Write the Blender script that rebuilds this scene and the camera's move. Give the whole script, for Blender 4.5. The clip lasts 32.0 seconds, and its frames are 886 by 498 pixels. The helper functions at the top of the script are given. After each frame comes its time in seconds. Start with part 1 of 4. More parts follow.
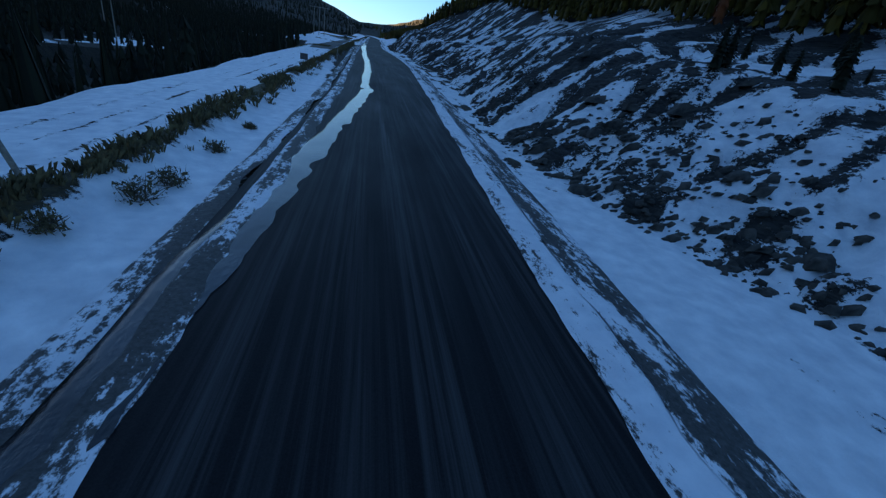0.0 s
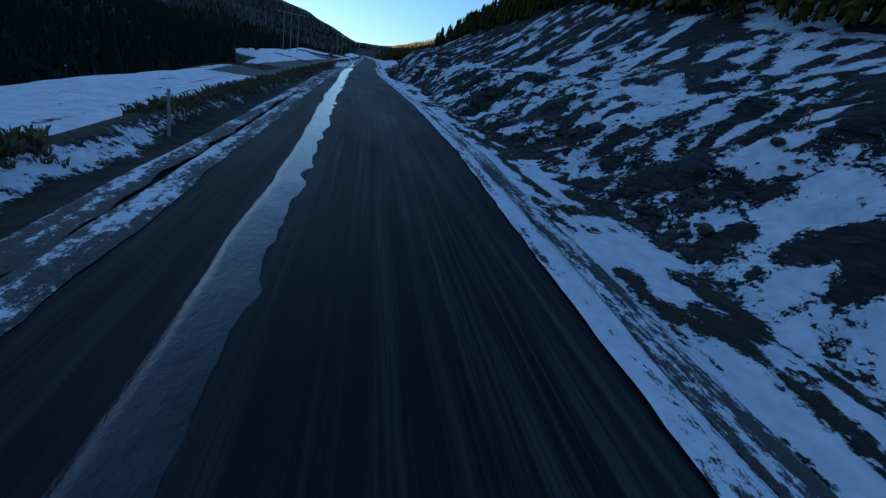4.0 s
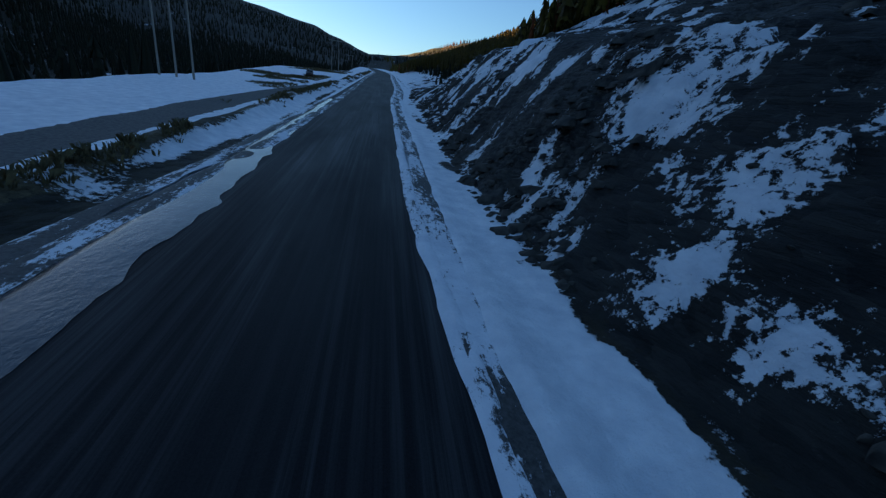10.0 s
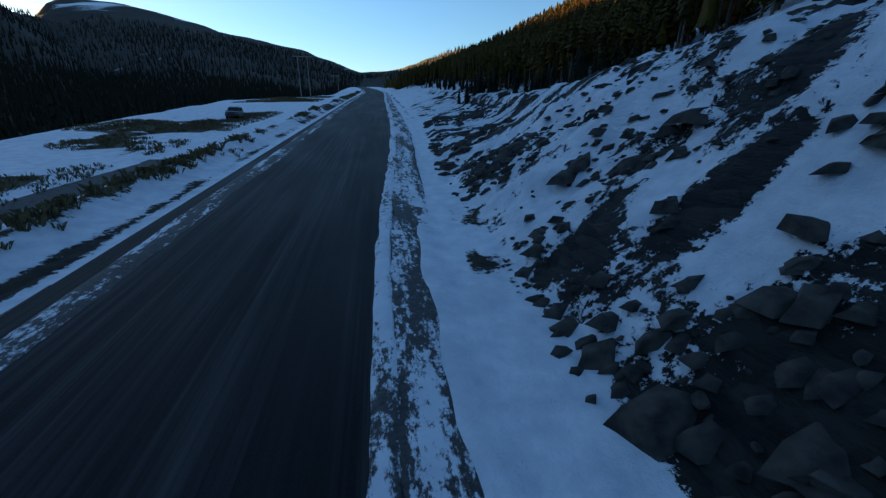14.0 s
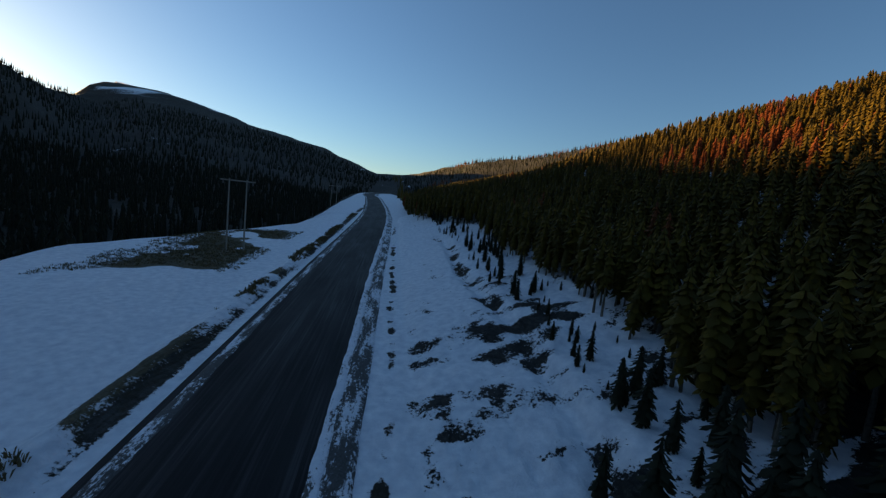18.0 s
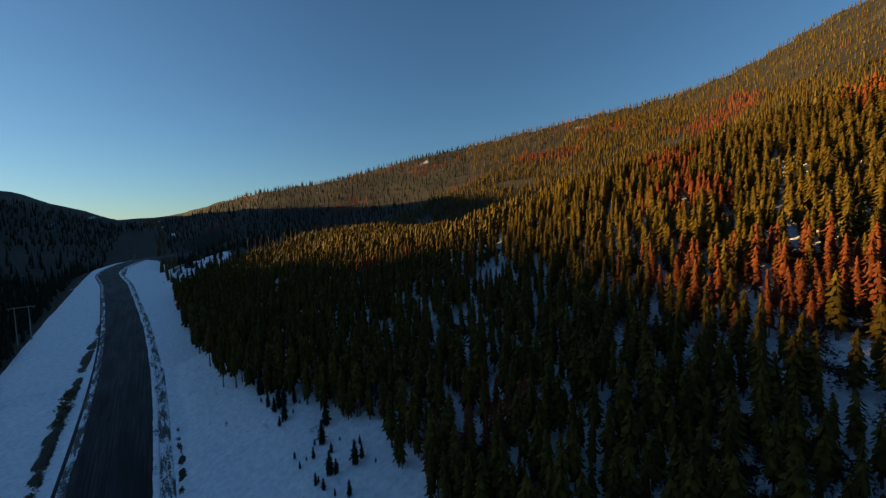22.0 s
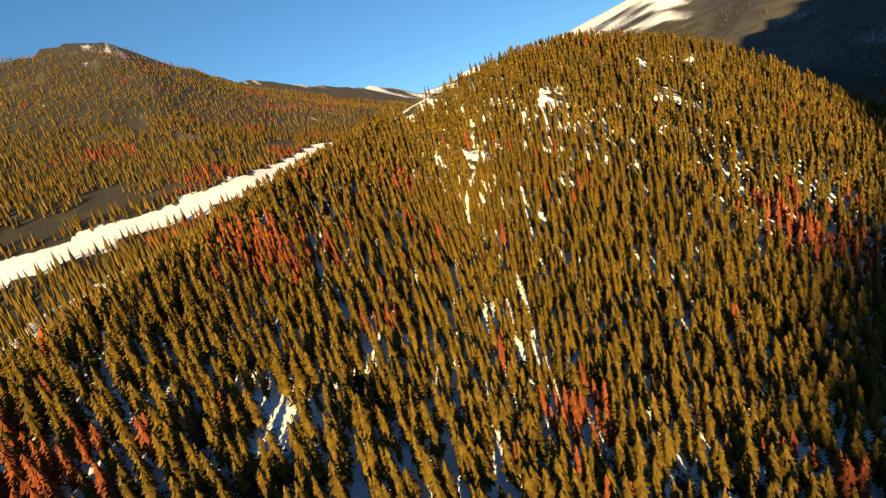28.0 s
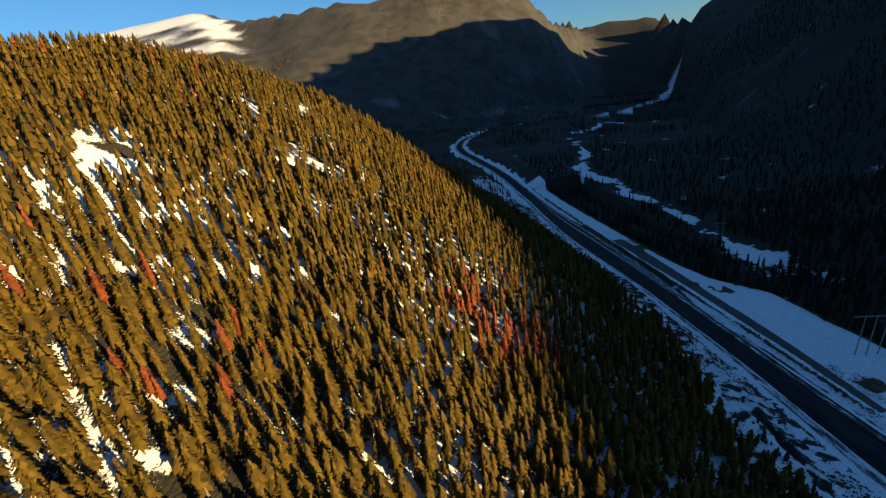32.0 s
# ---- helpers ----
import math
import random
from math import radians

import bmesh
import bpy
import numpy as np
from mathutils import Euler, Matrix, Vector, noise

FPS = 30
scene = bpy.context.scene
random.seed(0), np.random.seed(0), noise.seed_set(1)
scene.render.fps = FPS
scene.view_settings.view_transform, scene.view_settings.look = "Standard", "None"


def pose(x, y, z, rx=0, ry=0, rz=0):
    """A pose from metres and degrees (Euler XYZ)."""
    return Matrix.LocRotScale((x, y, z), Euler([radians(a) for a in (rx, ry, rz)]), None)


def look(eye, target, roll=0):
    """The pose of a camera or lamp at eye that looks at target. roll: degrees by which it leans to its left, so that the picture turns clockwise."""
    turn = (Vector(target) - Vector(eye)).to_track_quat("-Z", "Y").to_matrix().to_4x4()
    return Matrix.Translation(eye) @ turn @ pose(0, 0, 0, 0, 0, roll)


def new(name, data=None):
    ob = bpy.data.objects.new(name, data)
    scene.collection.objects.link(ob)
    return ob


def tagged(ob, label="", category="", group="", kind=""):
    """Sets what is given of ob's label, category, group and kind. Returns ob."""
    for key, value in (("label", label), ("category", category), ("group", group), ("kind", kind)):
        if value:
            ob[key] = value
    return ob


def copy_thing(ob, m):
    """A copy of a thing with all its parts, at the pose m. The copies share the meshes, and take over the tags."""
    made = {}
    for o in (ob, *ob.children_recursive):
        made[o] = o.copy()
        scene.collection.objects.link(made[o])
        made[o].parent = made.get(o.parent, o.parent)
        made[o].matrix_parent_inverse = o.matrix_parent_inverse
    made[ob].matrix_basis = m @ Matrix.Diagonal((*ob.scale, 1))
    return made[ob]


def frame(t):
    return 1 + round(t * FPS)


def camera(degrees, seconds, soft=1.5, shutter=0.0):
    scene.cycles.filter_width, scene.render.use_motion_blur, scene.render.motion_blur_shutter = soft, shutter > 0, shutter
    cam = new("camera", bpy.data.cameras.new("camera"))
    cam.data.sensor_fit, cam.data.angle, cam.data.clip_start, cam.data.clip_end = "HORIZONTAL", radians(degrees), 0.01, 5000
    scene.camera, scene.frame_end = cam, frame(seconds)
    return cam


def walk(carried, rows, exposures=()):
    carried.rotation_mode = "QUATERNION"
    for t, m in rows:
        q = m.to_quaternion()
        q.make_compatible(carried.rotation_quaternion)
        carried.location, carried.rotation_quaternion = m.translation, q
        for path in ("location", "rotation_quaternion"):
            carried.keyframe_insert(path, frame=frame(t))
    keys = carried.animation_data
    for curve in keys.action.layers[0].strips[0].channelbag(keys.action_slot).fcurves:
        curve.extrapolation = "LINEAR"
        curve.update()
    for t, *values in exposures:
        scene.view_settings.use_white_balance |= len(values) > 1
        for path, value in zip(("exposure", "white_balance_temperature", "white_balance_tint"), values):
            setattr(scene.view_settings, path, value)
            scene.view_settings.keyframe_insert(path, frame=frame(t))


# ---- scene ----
cam = camera(97.0, 32.0, soft=1.3)
PATH = [
    (0.0, -2.031, -0.306, -6.092, 65.982, -9.084, -9.638),
    (0.5, -1.464, 8.122, -6.005, 67.212, -9.720, -9.532),
    (1.0, -0.730, 17.030, -5.557, 69.108, -9.685, -9.837),
    (1.5, 0.024, 26.196, -5.108, 68.574, -9.335, -10.039),
    (2.0, 0.378, 35.442, -4.796, 69.540, -9.688, -10.004),
    (2.5, 1.370, 45.055, -4.570, 69.085, -10.072, -9.626),
    (4.5, -0.222, 80.749, -1.762, 68.891, -11.158, -10.558),
    (5.0, 0.141, 91.163, -0.990, 68.987, -10.415, -10.717),
    (5.5, 0.399, 100.833, -0.540, 69.252, -9.822, -10.538),
    (6.0, 0.183, 110.046, -0.617, 69.583, -9.945, -10.731),
    (6.5, 1.270, 119.919, -0.472, 69.564, -9.904, -9.840),
    (7.0, 1.639, 129.170, -0.310, 69.486, -10.023, -9.231),
    (7.5, 1.750, 137.451, 0.456, 69.895, -8.763, -8.843),
    (8.0, 1.453, 145.751, 0.835, 71.066, -7.023, -9.339),
    (8.5, 1.250, 153.808, 1.217, 71.266, -6.037, -9.901),
    (9.0, 1.458, 162.126, 2.115, 71.006, -6.147, -9.002),
    (9.5, 1.591, 170.277, 2.875, 70.448, -6.617, -8.325),
    (10.0, 1.700, 179.251, 4.101, 69.228, -6.761, -8.116),
    (10.5, 1.891, 187.531, 4.324, 69.050, -7.081, -7.892),
    (11.0, 1.771, 194.919, 4.816, 68.992, -5.386, -8.317),
    (11.5, 1.670, 201.900, 5.221, 69.049, -3.643, -8.868),
    (12.0, 1.701, 208.604, 5.625, 69.233, -3.193, -8.723),
    (12.5, 1.596, 215.084, 6.054, 69.443, -2.626, -8.365),
    (13.0, 2.071, 221.513, 6.541, 69.699, -2.399, -7.891),
    (13.5, 2.701, 229.050, 6.868, 69.420, -0.123, -8.530),
    (15.5, 5.757, 267.099, 12.132, 78.834, -3.133, -8.223),
    (16.0, 6.762, 275.618, 13.886, 80.952, -4.042, -7.815),
    (16.5, 7.061, 283.688, 15.168, 82.506, -4.562, -7.335),
    (17.0, 7.205, 291.144, 17.031, 83.302, -4.842, -6.871),
    (17.5, 7.800, 298.341, 19.144, 84.069, -5.400, -6.764),
    (18.0, 7.699, 304.275, 21.973, 84.126, -6.050, -7.065),
    (18.5, 7.824, 311.406, 24.925, 83.984, -5.889, -6.773),
    (19.0, 8.139, 317.786, 28.391, 83.352, -5.767, -6.298),
    (19.5, 7.856, 324.570, 31.778, 83.209, -4.000, -7.362),
    (20.0, 7.256, 331.535, 35.422, 83.060, -1.095, -10.778),
    (20.5, 6.606, 338.517, 38.178, 83.455, 0.065, -16.459),
    (21.0, 6.164, 345.459, 40.857, 84.104, 0.934, -23.298),
    (21.5, 6.584, 351.518, 43.176, 85.029, 1.629, -29.732),
    (22.0, 7.340, 358.132, 45.501, 86.980, 2.619, -36.549),
    (22.5, 8.680, 363.932, 47.666, 87.841, 3.639, -43.403),
    (23.0, 10.404, 369.560, 50.146, 87.861, 5.151, -51.714),
    (23.5, 12.648, 374.359, 52.533, 87.579, 7.443, -59.912),
    (24.0, 15.642, 378.173, 54.759, 86.503, 10.193, -67.803),
    (24.5, 18.881, 381.613, 57.363, 84.999, 12.651, -76.011),
    (25.0, 22.642, 384.293, 59.825, 84.341, 12.544, -84.297),
    (25.5, 26.402, 386.972, 62.288, 83.683, 12.435, -92.581),
    (27.5, 48.115, 386.279, 78.280, 77.140, 15.062, -120.494),
    (28.0, 53.846, 384.465, 80.797, 76.158, 14.081, -127.426),
    (28.5, 59.948, 381.701, 83.082, 74.871, 12.564, -134.562),
    (29.0, 65.807, 378.234, 85.309, 73.360, 10.623, -142.536),
    (29.5, 70.802, 373.876, 87.030, 72.276, 9.731, -149.578),
    (30.0, 75.533, 368.349, 88.693, 71.324, 9.313, -156.324),
    (30.5, 79.774, 362.219, 89.843, 70.417, 8.589, -162.954),
    (31.0, 82.492, 355.664, 90.767, 69.557, 7.831, -169.619),
    (31.5, 85.044, 348.289, 91.410, 68.663, 7.467, -176.553),
    (32.0, 86.709, 339.718, 91.082, 67.921, 8.232, 176.656),
]
walk(cam, [(t, pose(*p)) for t, *p in PATH], [(0, 1.45, 6550, 12), (2, 1.4, 6600, 12), (6, 1.4, 6800, 12), (9, 1.3, 6950, 12), (12, 1.0, 7050, 11), (13, 1.3, 6850, 9), (16, 1.0, 7700, 12), (19, 0.6, 7800, 12), (22, 0.45, 7100, 7), (24, 0.8, 6450, 0), (25, 0.9, 6450, 2), (29, 0.85, 6750, 4), (32, 0.55, 6050, 5)])
# ---- world and light ----
SUN_AZ, SUN_EL = radians(-50.0), radians(8.0)
SUN_DIR = Vector((math.sin(SUN_AZ) * math.cos(SUN_EL), math.cos(SUN_AZ) * math.cos(SUN_EL), math.sin(SUN_EL)))
world = bpy.data.worlds.new("world")
scene.world = world
world.use_nodes = True
wn = world.node_tree
sky = wn.nodes.new("ShaderNodeTexSky")
sky.sky_type = "NISHITA"
sky.sun_disc = False
sky.sun_elevation = SUN_EL
sky.sun_rotation = SUN_AZ
sky.air_density, sky.dust_density, sky.ozone_density = 1.0, 0.3, 4.4
wn.nodes["Background"].inputs["Strength"].default_value = 0.12
wn.links.new(sky.outputs["Color"], wn.nodes["Background"].inputs["Color"])
sun = new("sun", bpy.data.lights.new("sun", "SUN"))
sun.data.energy, sun.data.angle, sun.data.color = 9.0, radians(0.53), (1.0, 0.68, 0.30)
sun.matrix_world = look(SUN_DIR * 100, (0, 0, 0))


# ---- smooth noise and terrain ----
def lattice(i, j, seed):
    h = (i.astype(np.int64) * 374761393 + j.astype(np.int64) * 668265263 + seed * 1442695041) & 0xFFFFFFFF
    h = ((h ^ (h >> 13)) * 1274126177) & 0xFFFFFFFF
    return ((h ^ (h >> 16)) & 0xFFFF) / 65535.0


def vnoise(x, y, seed=0):
    i, j = np.floor(x), np.floor(y)
    u, v = x - i, y - j
    u, v = u * u * (3 - 2 * u), v * v * (3 - 2 * v)
    a, b = lattice(i, j, seed), lattice(i + 1, j, seed)
    c, d = lattice(i, j + 1, seed), lattice(i + 1, j + 1, seed)
    return (a + (b - a) * u) * (1 - v) + (c + (d - c) * u) * v


def fbm(x, y, size, octaves=4, seed=0):
    """Noise round zero, about -0.5 to 0.5, whose largest features are size metres."""
    out, amp, total = 0, 1.0, 0.0
    for k in range(octaves):
        out = out + amp * (vnoise(x / size * 2 ** k + 17.3 * k, y / size * 2 ** k - 9.1 * k, seed + k) - 0.5)
        total += amp
        amp *= 0.5
    return out / total * 1.6


def sstep(v, a, b):
    t = np.clip((v - a) / (b - a), 0, 1)
    return t * t * (3 - 2 * t)


def soft(v, k):
    return k * np.logaddexp(0, v / k)


def lower(a, b, k):
    return -k * np.logaddexp(-a / k, -b / k)


def upper(a, b, k):
    return k * np.logaddexp(a / k, b / k)


def road_z(y):
    return 0.06 * (y - 200) + 0.15 * soft(-y - 40, 20) - 0.075 * soft(y - 740, 15)


# the road's line: straight through the cut, bending away at both ends
ROAD = [(-900, -1240), (-700, -950), (-518, -735), (-400, -640), (-262, -585), (-110, -580), (-35, -510), (10, -430), (32, -335), (37, -250), (25, -195), (8, -120), (0, -50), (0, 55), (0, 118), (0, 172), (0, 220), (0, 290), (0, 360), (0, 480), (-8, 600), (-14, 680), (10, 780), (60, 900)]


def smooth_line(points, step=6.0):
    pts = np.array(points, float)
    out = []
    for i in range(len(pts) - 1):
        p0, p1, p2, p3 = pts[max(i - 1, 0)], pts[i], pts[i + 1], pts[min(i + 2, len(pts) - 1)]
        n = max(2, int(np.hypot(*(p2 - p1)) / step))
        for s in range(n):
            t = s / n
            out.append(0.5 * ((2 * p1) + (p2 - p0) * t + (2 * p0 - 5 * p1 + 4 * p2 - p3) * t * t + (3 * p1 - p0 - 3 * p2 + p3) * t ** 3))
    out.append(pts[-1])
    return np.array(out)


LINE = smooth_line(ROAD)
LINE_Z = np.where(LINE[:, 1] > -260, road_z(LINE[:, 1]), np.maximum(5.0 - 0.03 * np.hypot(LINE[:, 0] - 37, LINE[:, 1] + 255), -20.0))


def to_road(x, y):
    """Distance to the road's line and the road's height there."""
    d, z = np.full(x.shape, 1e9), np.zeros(x.shape)
    for k in range(len(LINE) - 1):
        ax, ay = LINE[k]
        bx, by = LINE[k + 1] - LINE[k]
        t = np.clip(((x - ax) * bx + (y - ay) * by) / (bx * bx + by * by), 0, 1)
        e = np.hypot(x - ax - t * bx, y - ay - t * by)
        near = e < d
        d = np.where(near, e, d)
        z = np.where(near, LINE_Z[k] + t * (LINE_Z[k + 1] - LINE_Z[k]), z)
    return d, z


# skyline round the pass: azimuth from north (clockwise), elevation, distance, valley floor
# Crests from -133 to -115, out of view, are raised to shade the southern mountain.
SKYLINE = [(-180, 13.5, 1500), (-171, 12.5, 1500), (-167, 10.5, 1500), (-164, 7.5, 1650), (-160, 5.7, 2600), (-152, 5.6, 2600), (-149, 5.6, 1700),
           (-142, 8.3, 1500), (-133, 14, 1300), (-125, 22, 950), (-115, 24, 720), (-105, 22, 600), (-90, 21, 520), (-70, 18, 480), (-62, 13.5, 460), (-56, 10.2, 520), (-51, 8.8, 640),
           (-47, 7.3, 720), (-43, 7.6, 780), (-40.5, 6.6, 860), (-37, 6.5, 1100), (-33, 8.9, 1300), (-29, 8.9, 1250), (-20, 7.2, 1100), (-12, 5.3, 1000), (-4, 2.5, 900),
           (2, 3.2, 900), (10, 5.4, 800), (18, 6.6, 760), (30, 9.6, 720), (45, 12.5, 720), (54, 13.6, 760), (65, 14.7, 800), (73, 16.6, 860), (81, 19.2, 980),
           (86, 20.8, 1080), (90, 20.8, 1080), (96, 18.0, 1080), (101, 15.9, 1200), (107, 14.6, 1300), (114, 12.8, 1500), (126, 9.2, 2200), (133, 10.6, 2500),
           (140, 10.2, 2600), (148, 11.8, 2500), (154, 12.9, 2400), (158, 11.8, 2200), (163, 12.4, 1800), (170, 13.2, 1600), (180, 13.5, 1500)]
SKY_AZ, SKY_EL, SKY_D = zip(*SKYLINE)
HUB = (20.0, 330.0)


def far_z(x, y):
    r = np.hypot(x - HUB[0], y - HUB[1])
    az = np.degrees(np.arctan2(x - HUB[0], y - HUB[1]))
    wob = az + 2.5 * fbm(x, y, 160, 3, 40)
    el, d = np.interp(wob, SKY_AZ, SKY_EL), np.interp(az, SKY_AZ, SKY_D)
    floor = np.interp(az, [-180, -165, -150, -90, -45, -8, 15, 45, 72, 90, 106, 120, 140, 165, 180], [-4, -12, -24, -28, -20, 4, 10, 30, 66, 78, 90, 92, 55, 2, -4])
    ridge = 45 + np.tan(np.radians(el)) * d
    r0 = np.interp(az, [-180, -163, -158, -151, -147, -140, -90, -20, 0, 40, 90, 140, 160, 170, 180], [950, 1000, 1700, 1700, 620, 420, 130, 200, 330, 260, 300, 420, 620, 800, 950])
    t = (r - r0) / (d - r0)
    up = np.clip(t, 0, 1) ** np.interp(az, [-180, -90, -40, 40, 90, 180], [1.3, 1.0, 1.2, 1.1, 1.2, 1.3])
    z = floor + (ridge - floor) * up - np.clip(t - 1, 0, 9) * 0.5 * (ridge - floor)
    rough = fbm(x, y, 190, 5, 51) * np.clip(r - 200, 0, 700) * 0.055 + fbm(x, y, 40, 3, 52) * np.clip(r - 250, 0, 300) * 0.012
    return np.maximum(z + rough * (1 - 0.75 * np.clip(t, 0, 1)), -60)


def scarp_x(y):
    return np.interp(y, [262, 281, 291, 300, 315, 330, 345, 363, 388, 410], [19.0, 20.0, 20.4, 20.6, 20.8, 21.4, 21.5, 19.8, 21.6, 19])


EAST_Y = [-50, 0, 25, 72, 100, 127, 150, 170, 196, 250, 284, 315, 350, 700]
EAST_X = [4.4, 3.4, 4.3, 6.0, 7.0, 6.5, 5.4, 4.3, 2.9, 2.9, 4.4, 4.6, 4.6, 4.6]
BANK_W = [1.4, 1.3, 1.4, 1.2, 1.1, 1.0, 0.9, 0.7, 0.6, 0.6, 0.7, 0.8, 0.9, 1.0]
TOE_Y = [-20, 5, 13, 20, 30, 40, 58, 75, 90, 104, 113, 124, 131, 150, 166, 175, 181, 189, 200, 218, 237, 250, 270, 284, 300, 330, 410]
TOE_X = [14, 15, 12, 10.6, 9.2, 10, 11.5, 14, 14.4, 14, 12.8, 13.6, 11.4, 11.5, 12, 10.7, 8.9, 7.4, 7.0, 7.0, 7.9, 7.4, 8, 8.5, 10.4, 10.5, 10]


def road_edge(y):
    return np.interp(y, EAST_Y, EAST_X)


def toe_x(y):
    return np.interp(y, TOE_Y, TOE_X)


def bench_x(y):
    """The old ledge half-way up the cut."""
    return np.interp(y, [60, 105, 128, 144, 160, 170, 181, 192, 203, 214, 225, 240], [24, 27, 26, 23, 19, 16.2, 14.6, 14, 12.4, 12.2, 12.9, 14])


def cells(x, y, size, seed):
    """Random height and tilt of angular blocks."""
    u, v = x / size, y / size
    i, j = np.floor(u), np.floor(v)
    best, out = np.full(x.shape, 9.0), np.zeros(x.shape)
    for a in (-1, 0, 1):
        for b in (-1, 0, 1):
            ci, cj = i + a, j + b
            p, q, w = lattice(ci, cj, seed) - 0.5, lattice(ci, cj, seed + 1) - 0.5, lattice(ci, cj, seed + 2) - 0.5
            dx, dy = u - ci - 0.5 - 0.8 * p, v - cj - 0.5 - 0.8 * q
            d = dx * dx + dy * dy
            near = d < best
            best = np.where(near, d, best)
            out = np.where(near, 1.6 * w + 1.8 * (dx * p + dy * q), out)
    return out


def near_z(x, y):
    zr = road_z(y)
    ax = x + 1.2 * fbm(x, y, 9, 3, 3) * sstep(np.abs(x), 6, 12)
    edge_e = road_edge(y)
    # ditch and rock cut on the east side
    toe = toe_x(y)
    high = np.interp(y, [0, 45, 70, 105, 130, 150, 175, 195, 235, 265, 290, 335, 410], [5, 8.5, 8, 4.5, 4.5, 4.5, 5.5, 7.0, 7.5, 5.0, 3.4, 2.2, 2.0])
    wide = np.interp(y, [0, 60, 100, 140, 180, 200, 250, 290, 345], [11, 12, 12, 9, 7, 7, 8.5, 10, 11])
    s = np.clip((ax - toe) / wide, 0, 1)
    lip = sstep(y, 262, 276) * (1 - sstep(y, 325, 350))
    s = s * (1 - lip) + (0.45 * s + 0.55 * s ** 5) * lip
    bank = high * (0.75 * s + 0.25 * s * s * (3 - 2 * s)) - 0.35 * sstep(x, edge_e + 1.0, edge_e + 2.6) * (1 - sstep(ax, toe - 0.5, toe + 1.5))
    slope = np.interp(y, [-100, 60, 115, 155, 202, 230, 272, 320, 354, 434, 484, 700], [0.40, 0.42, 0.66, 0.87, 0.75, 0.69, 0.63, 0.51, 0.50, 0.48, 0.41, 0.3])
    start = np.interp(y, [0, 30, 60, 100, 165, 215, 250, 284, 320, 345, 400, 460], [34, 30, 24, 26, 20, 18, 20, 29, 28, 24, 24, 16])
    top = np.interp(y, [-100, 0, 80, 125, 170, 205, 240, 285, 320, 342, 365, 400, 425, 450, 520, 700], [30, 40, 60, 85, 100, 106, 104, 96, 86, 78, 70, 58, 42, 26, 20, 20])
    hill = lower(slope * soft(x - start, 5), top - 55 * np.clip((x - np.interp(y, [300, 345, 400, 450], [185, 155, 120, 100])) / 100, 0, 9) ** 2, 7) + 3.0 * fbm(x, y, 45, 3, 8) * sstep(x, 25, 70)
    cut = sstep(ax, toe - 0.5, toe + 1.5) * (1 - sstep(x, 30, 42)) * (1 - sstep(y, 260, 330) * 0.5)
    ledge = np.abs(fbm(x * 0.6 + y * 0.35, y, 6, 4, 15))
    gully = fbm(x * 0.35, y + 0.6 * x, 3.2, 3, 16)
    blocks = 0.30 * cells(x + 0.4 * y, y * 0.55, 1.5, 170) + 0.17 * cells(x, y * 0.7, 0.7, 180)
    scarp = 1.3 * np.exp(-((x - scarp_x(y) + 0.9 - 1.0 * fbm(x, y, 5, 3, 19)) / 1.0) ** 2) * sstep(y, 262, 274) * (1 - 0.4 * sstep(y, 312, 332)) * (1 - sstep(y, 392, 412))
    step = bank / 0.85 + 0.5 * fbm(x, y, 7, 3, 24) + 0.02 * y
    part_up = step - np.floor(step)
    terrace = 0.85 * (sstep(part_up, 0.45, 0.95) - part_up) * sstep(y, 90, 120) * (1 - sstep(y, 226, 245)) * (0.55 + 0.9 * fbm(x, y, 5, 2, 25))
    east = bank + hill + cut * terrace + cut * (1.3 * (0.22 - ledge) + 0.6 * gully + blocks * sstep(ledge, 0.05, 0.2)) - scarp
    # ice ditch, grass berm, side track and drop on the west side
    berm = np.interp(y, [0, 80, 130, 240, 300, 360, 420, 520], [-11, -10.5, -10.5, -10.5, -9.5, -9, -8, -8])
    track = berm - np.interp(y, [0, 130, 240, 420], [6.5, 6.5, 4.0, 3.0])
    edge = np.interp(y, [-100, 0, 60, 120, 160, 190, 208, 290, 375, 430, 480, 560, 700], [-22, -22, -21, -22, -23, -26, -37, -38, -46, -22, -18, -22, -24])
    west = -0.45 * sstep(-x, 5.2, 6.6) + (0.75 + 0.25 * fbm(x, y, 5, 3, 5)) * np.exp(-((ax - berm) / 1.1) ** 2) - 0.12 * np.exp(-((x - track) / 2.4) ** 2)
    west = west + 0.5 * fbm(x, y, 14, 3, 21) * sstep(-x, 14, 24)
    drop = -0.62 * soft(edge - ax, 2.0)
    west = west + drop
    rel = np.where(x > 0, east, west) + 0.10 * fbm(x, y, 2.2, 3, 12) * sstep(np.abs(x), 5.4, 7.5)
    return np.where((x < 0), np.maximum(zr + rel, zr - 11 + 3 * fbm(x, y, 30, 3, 30)), zr + rel)


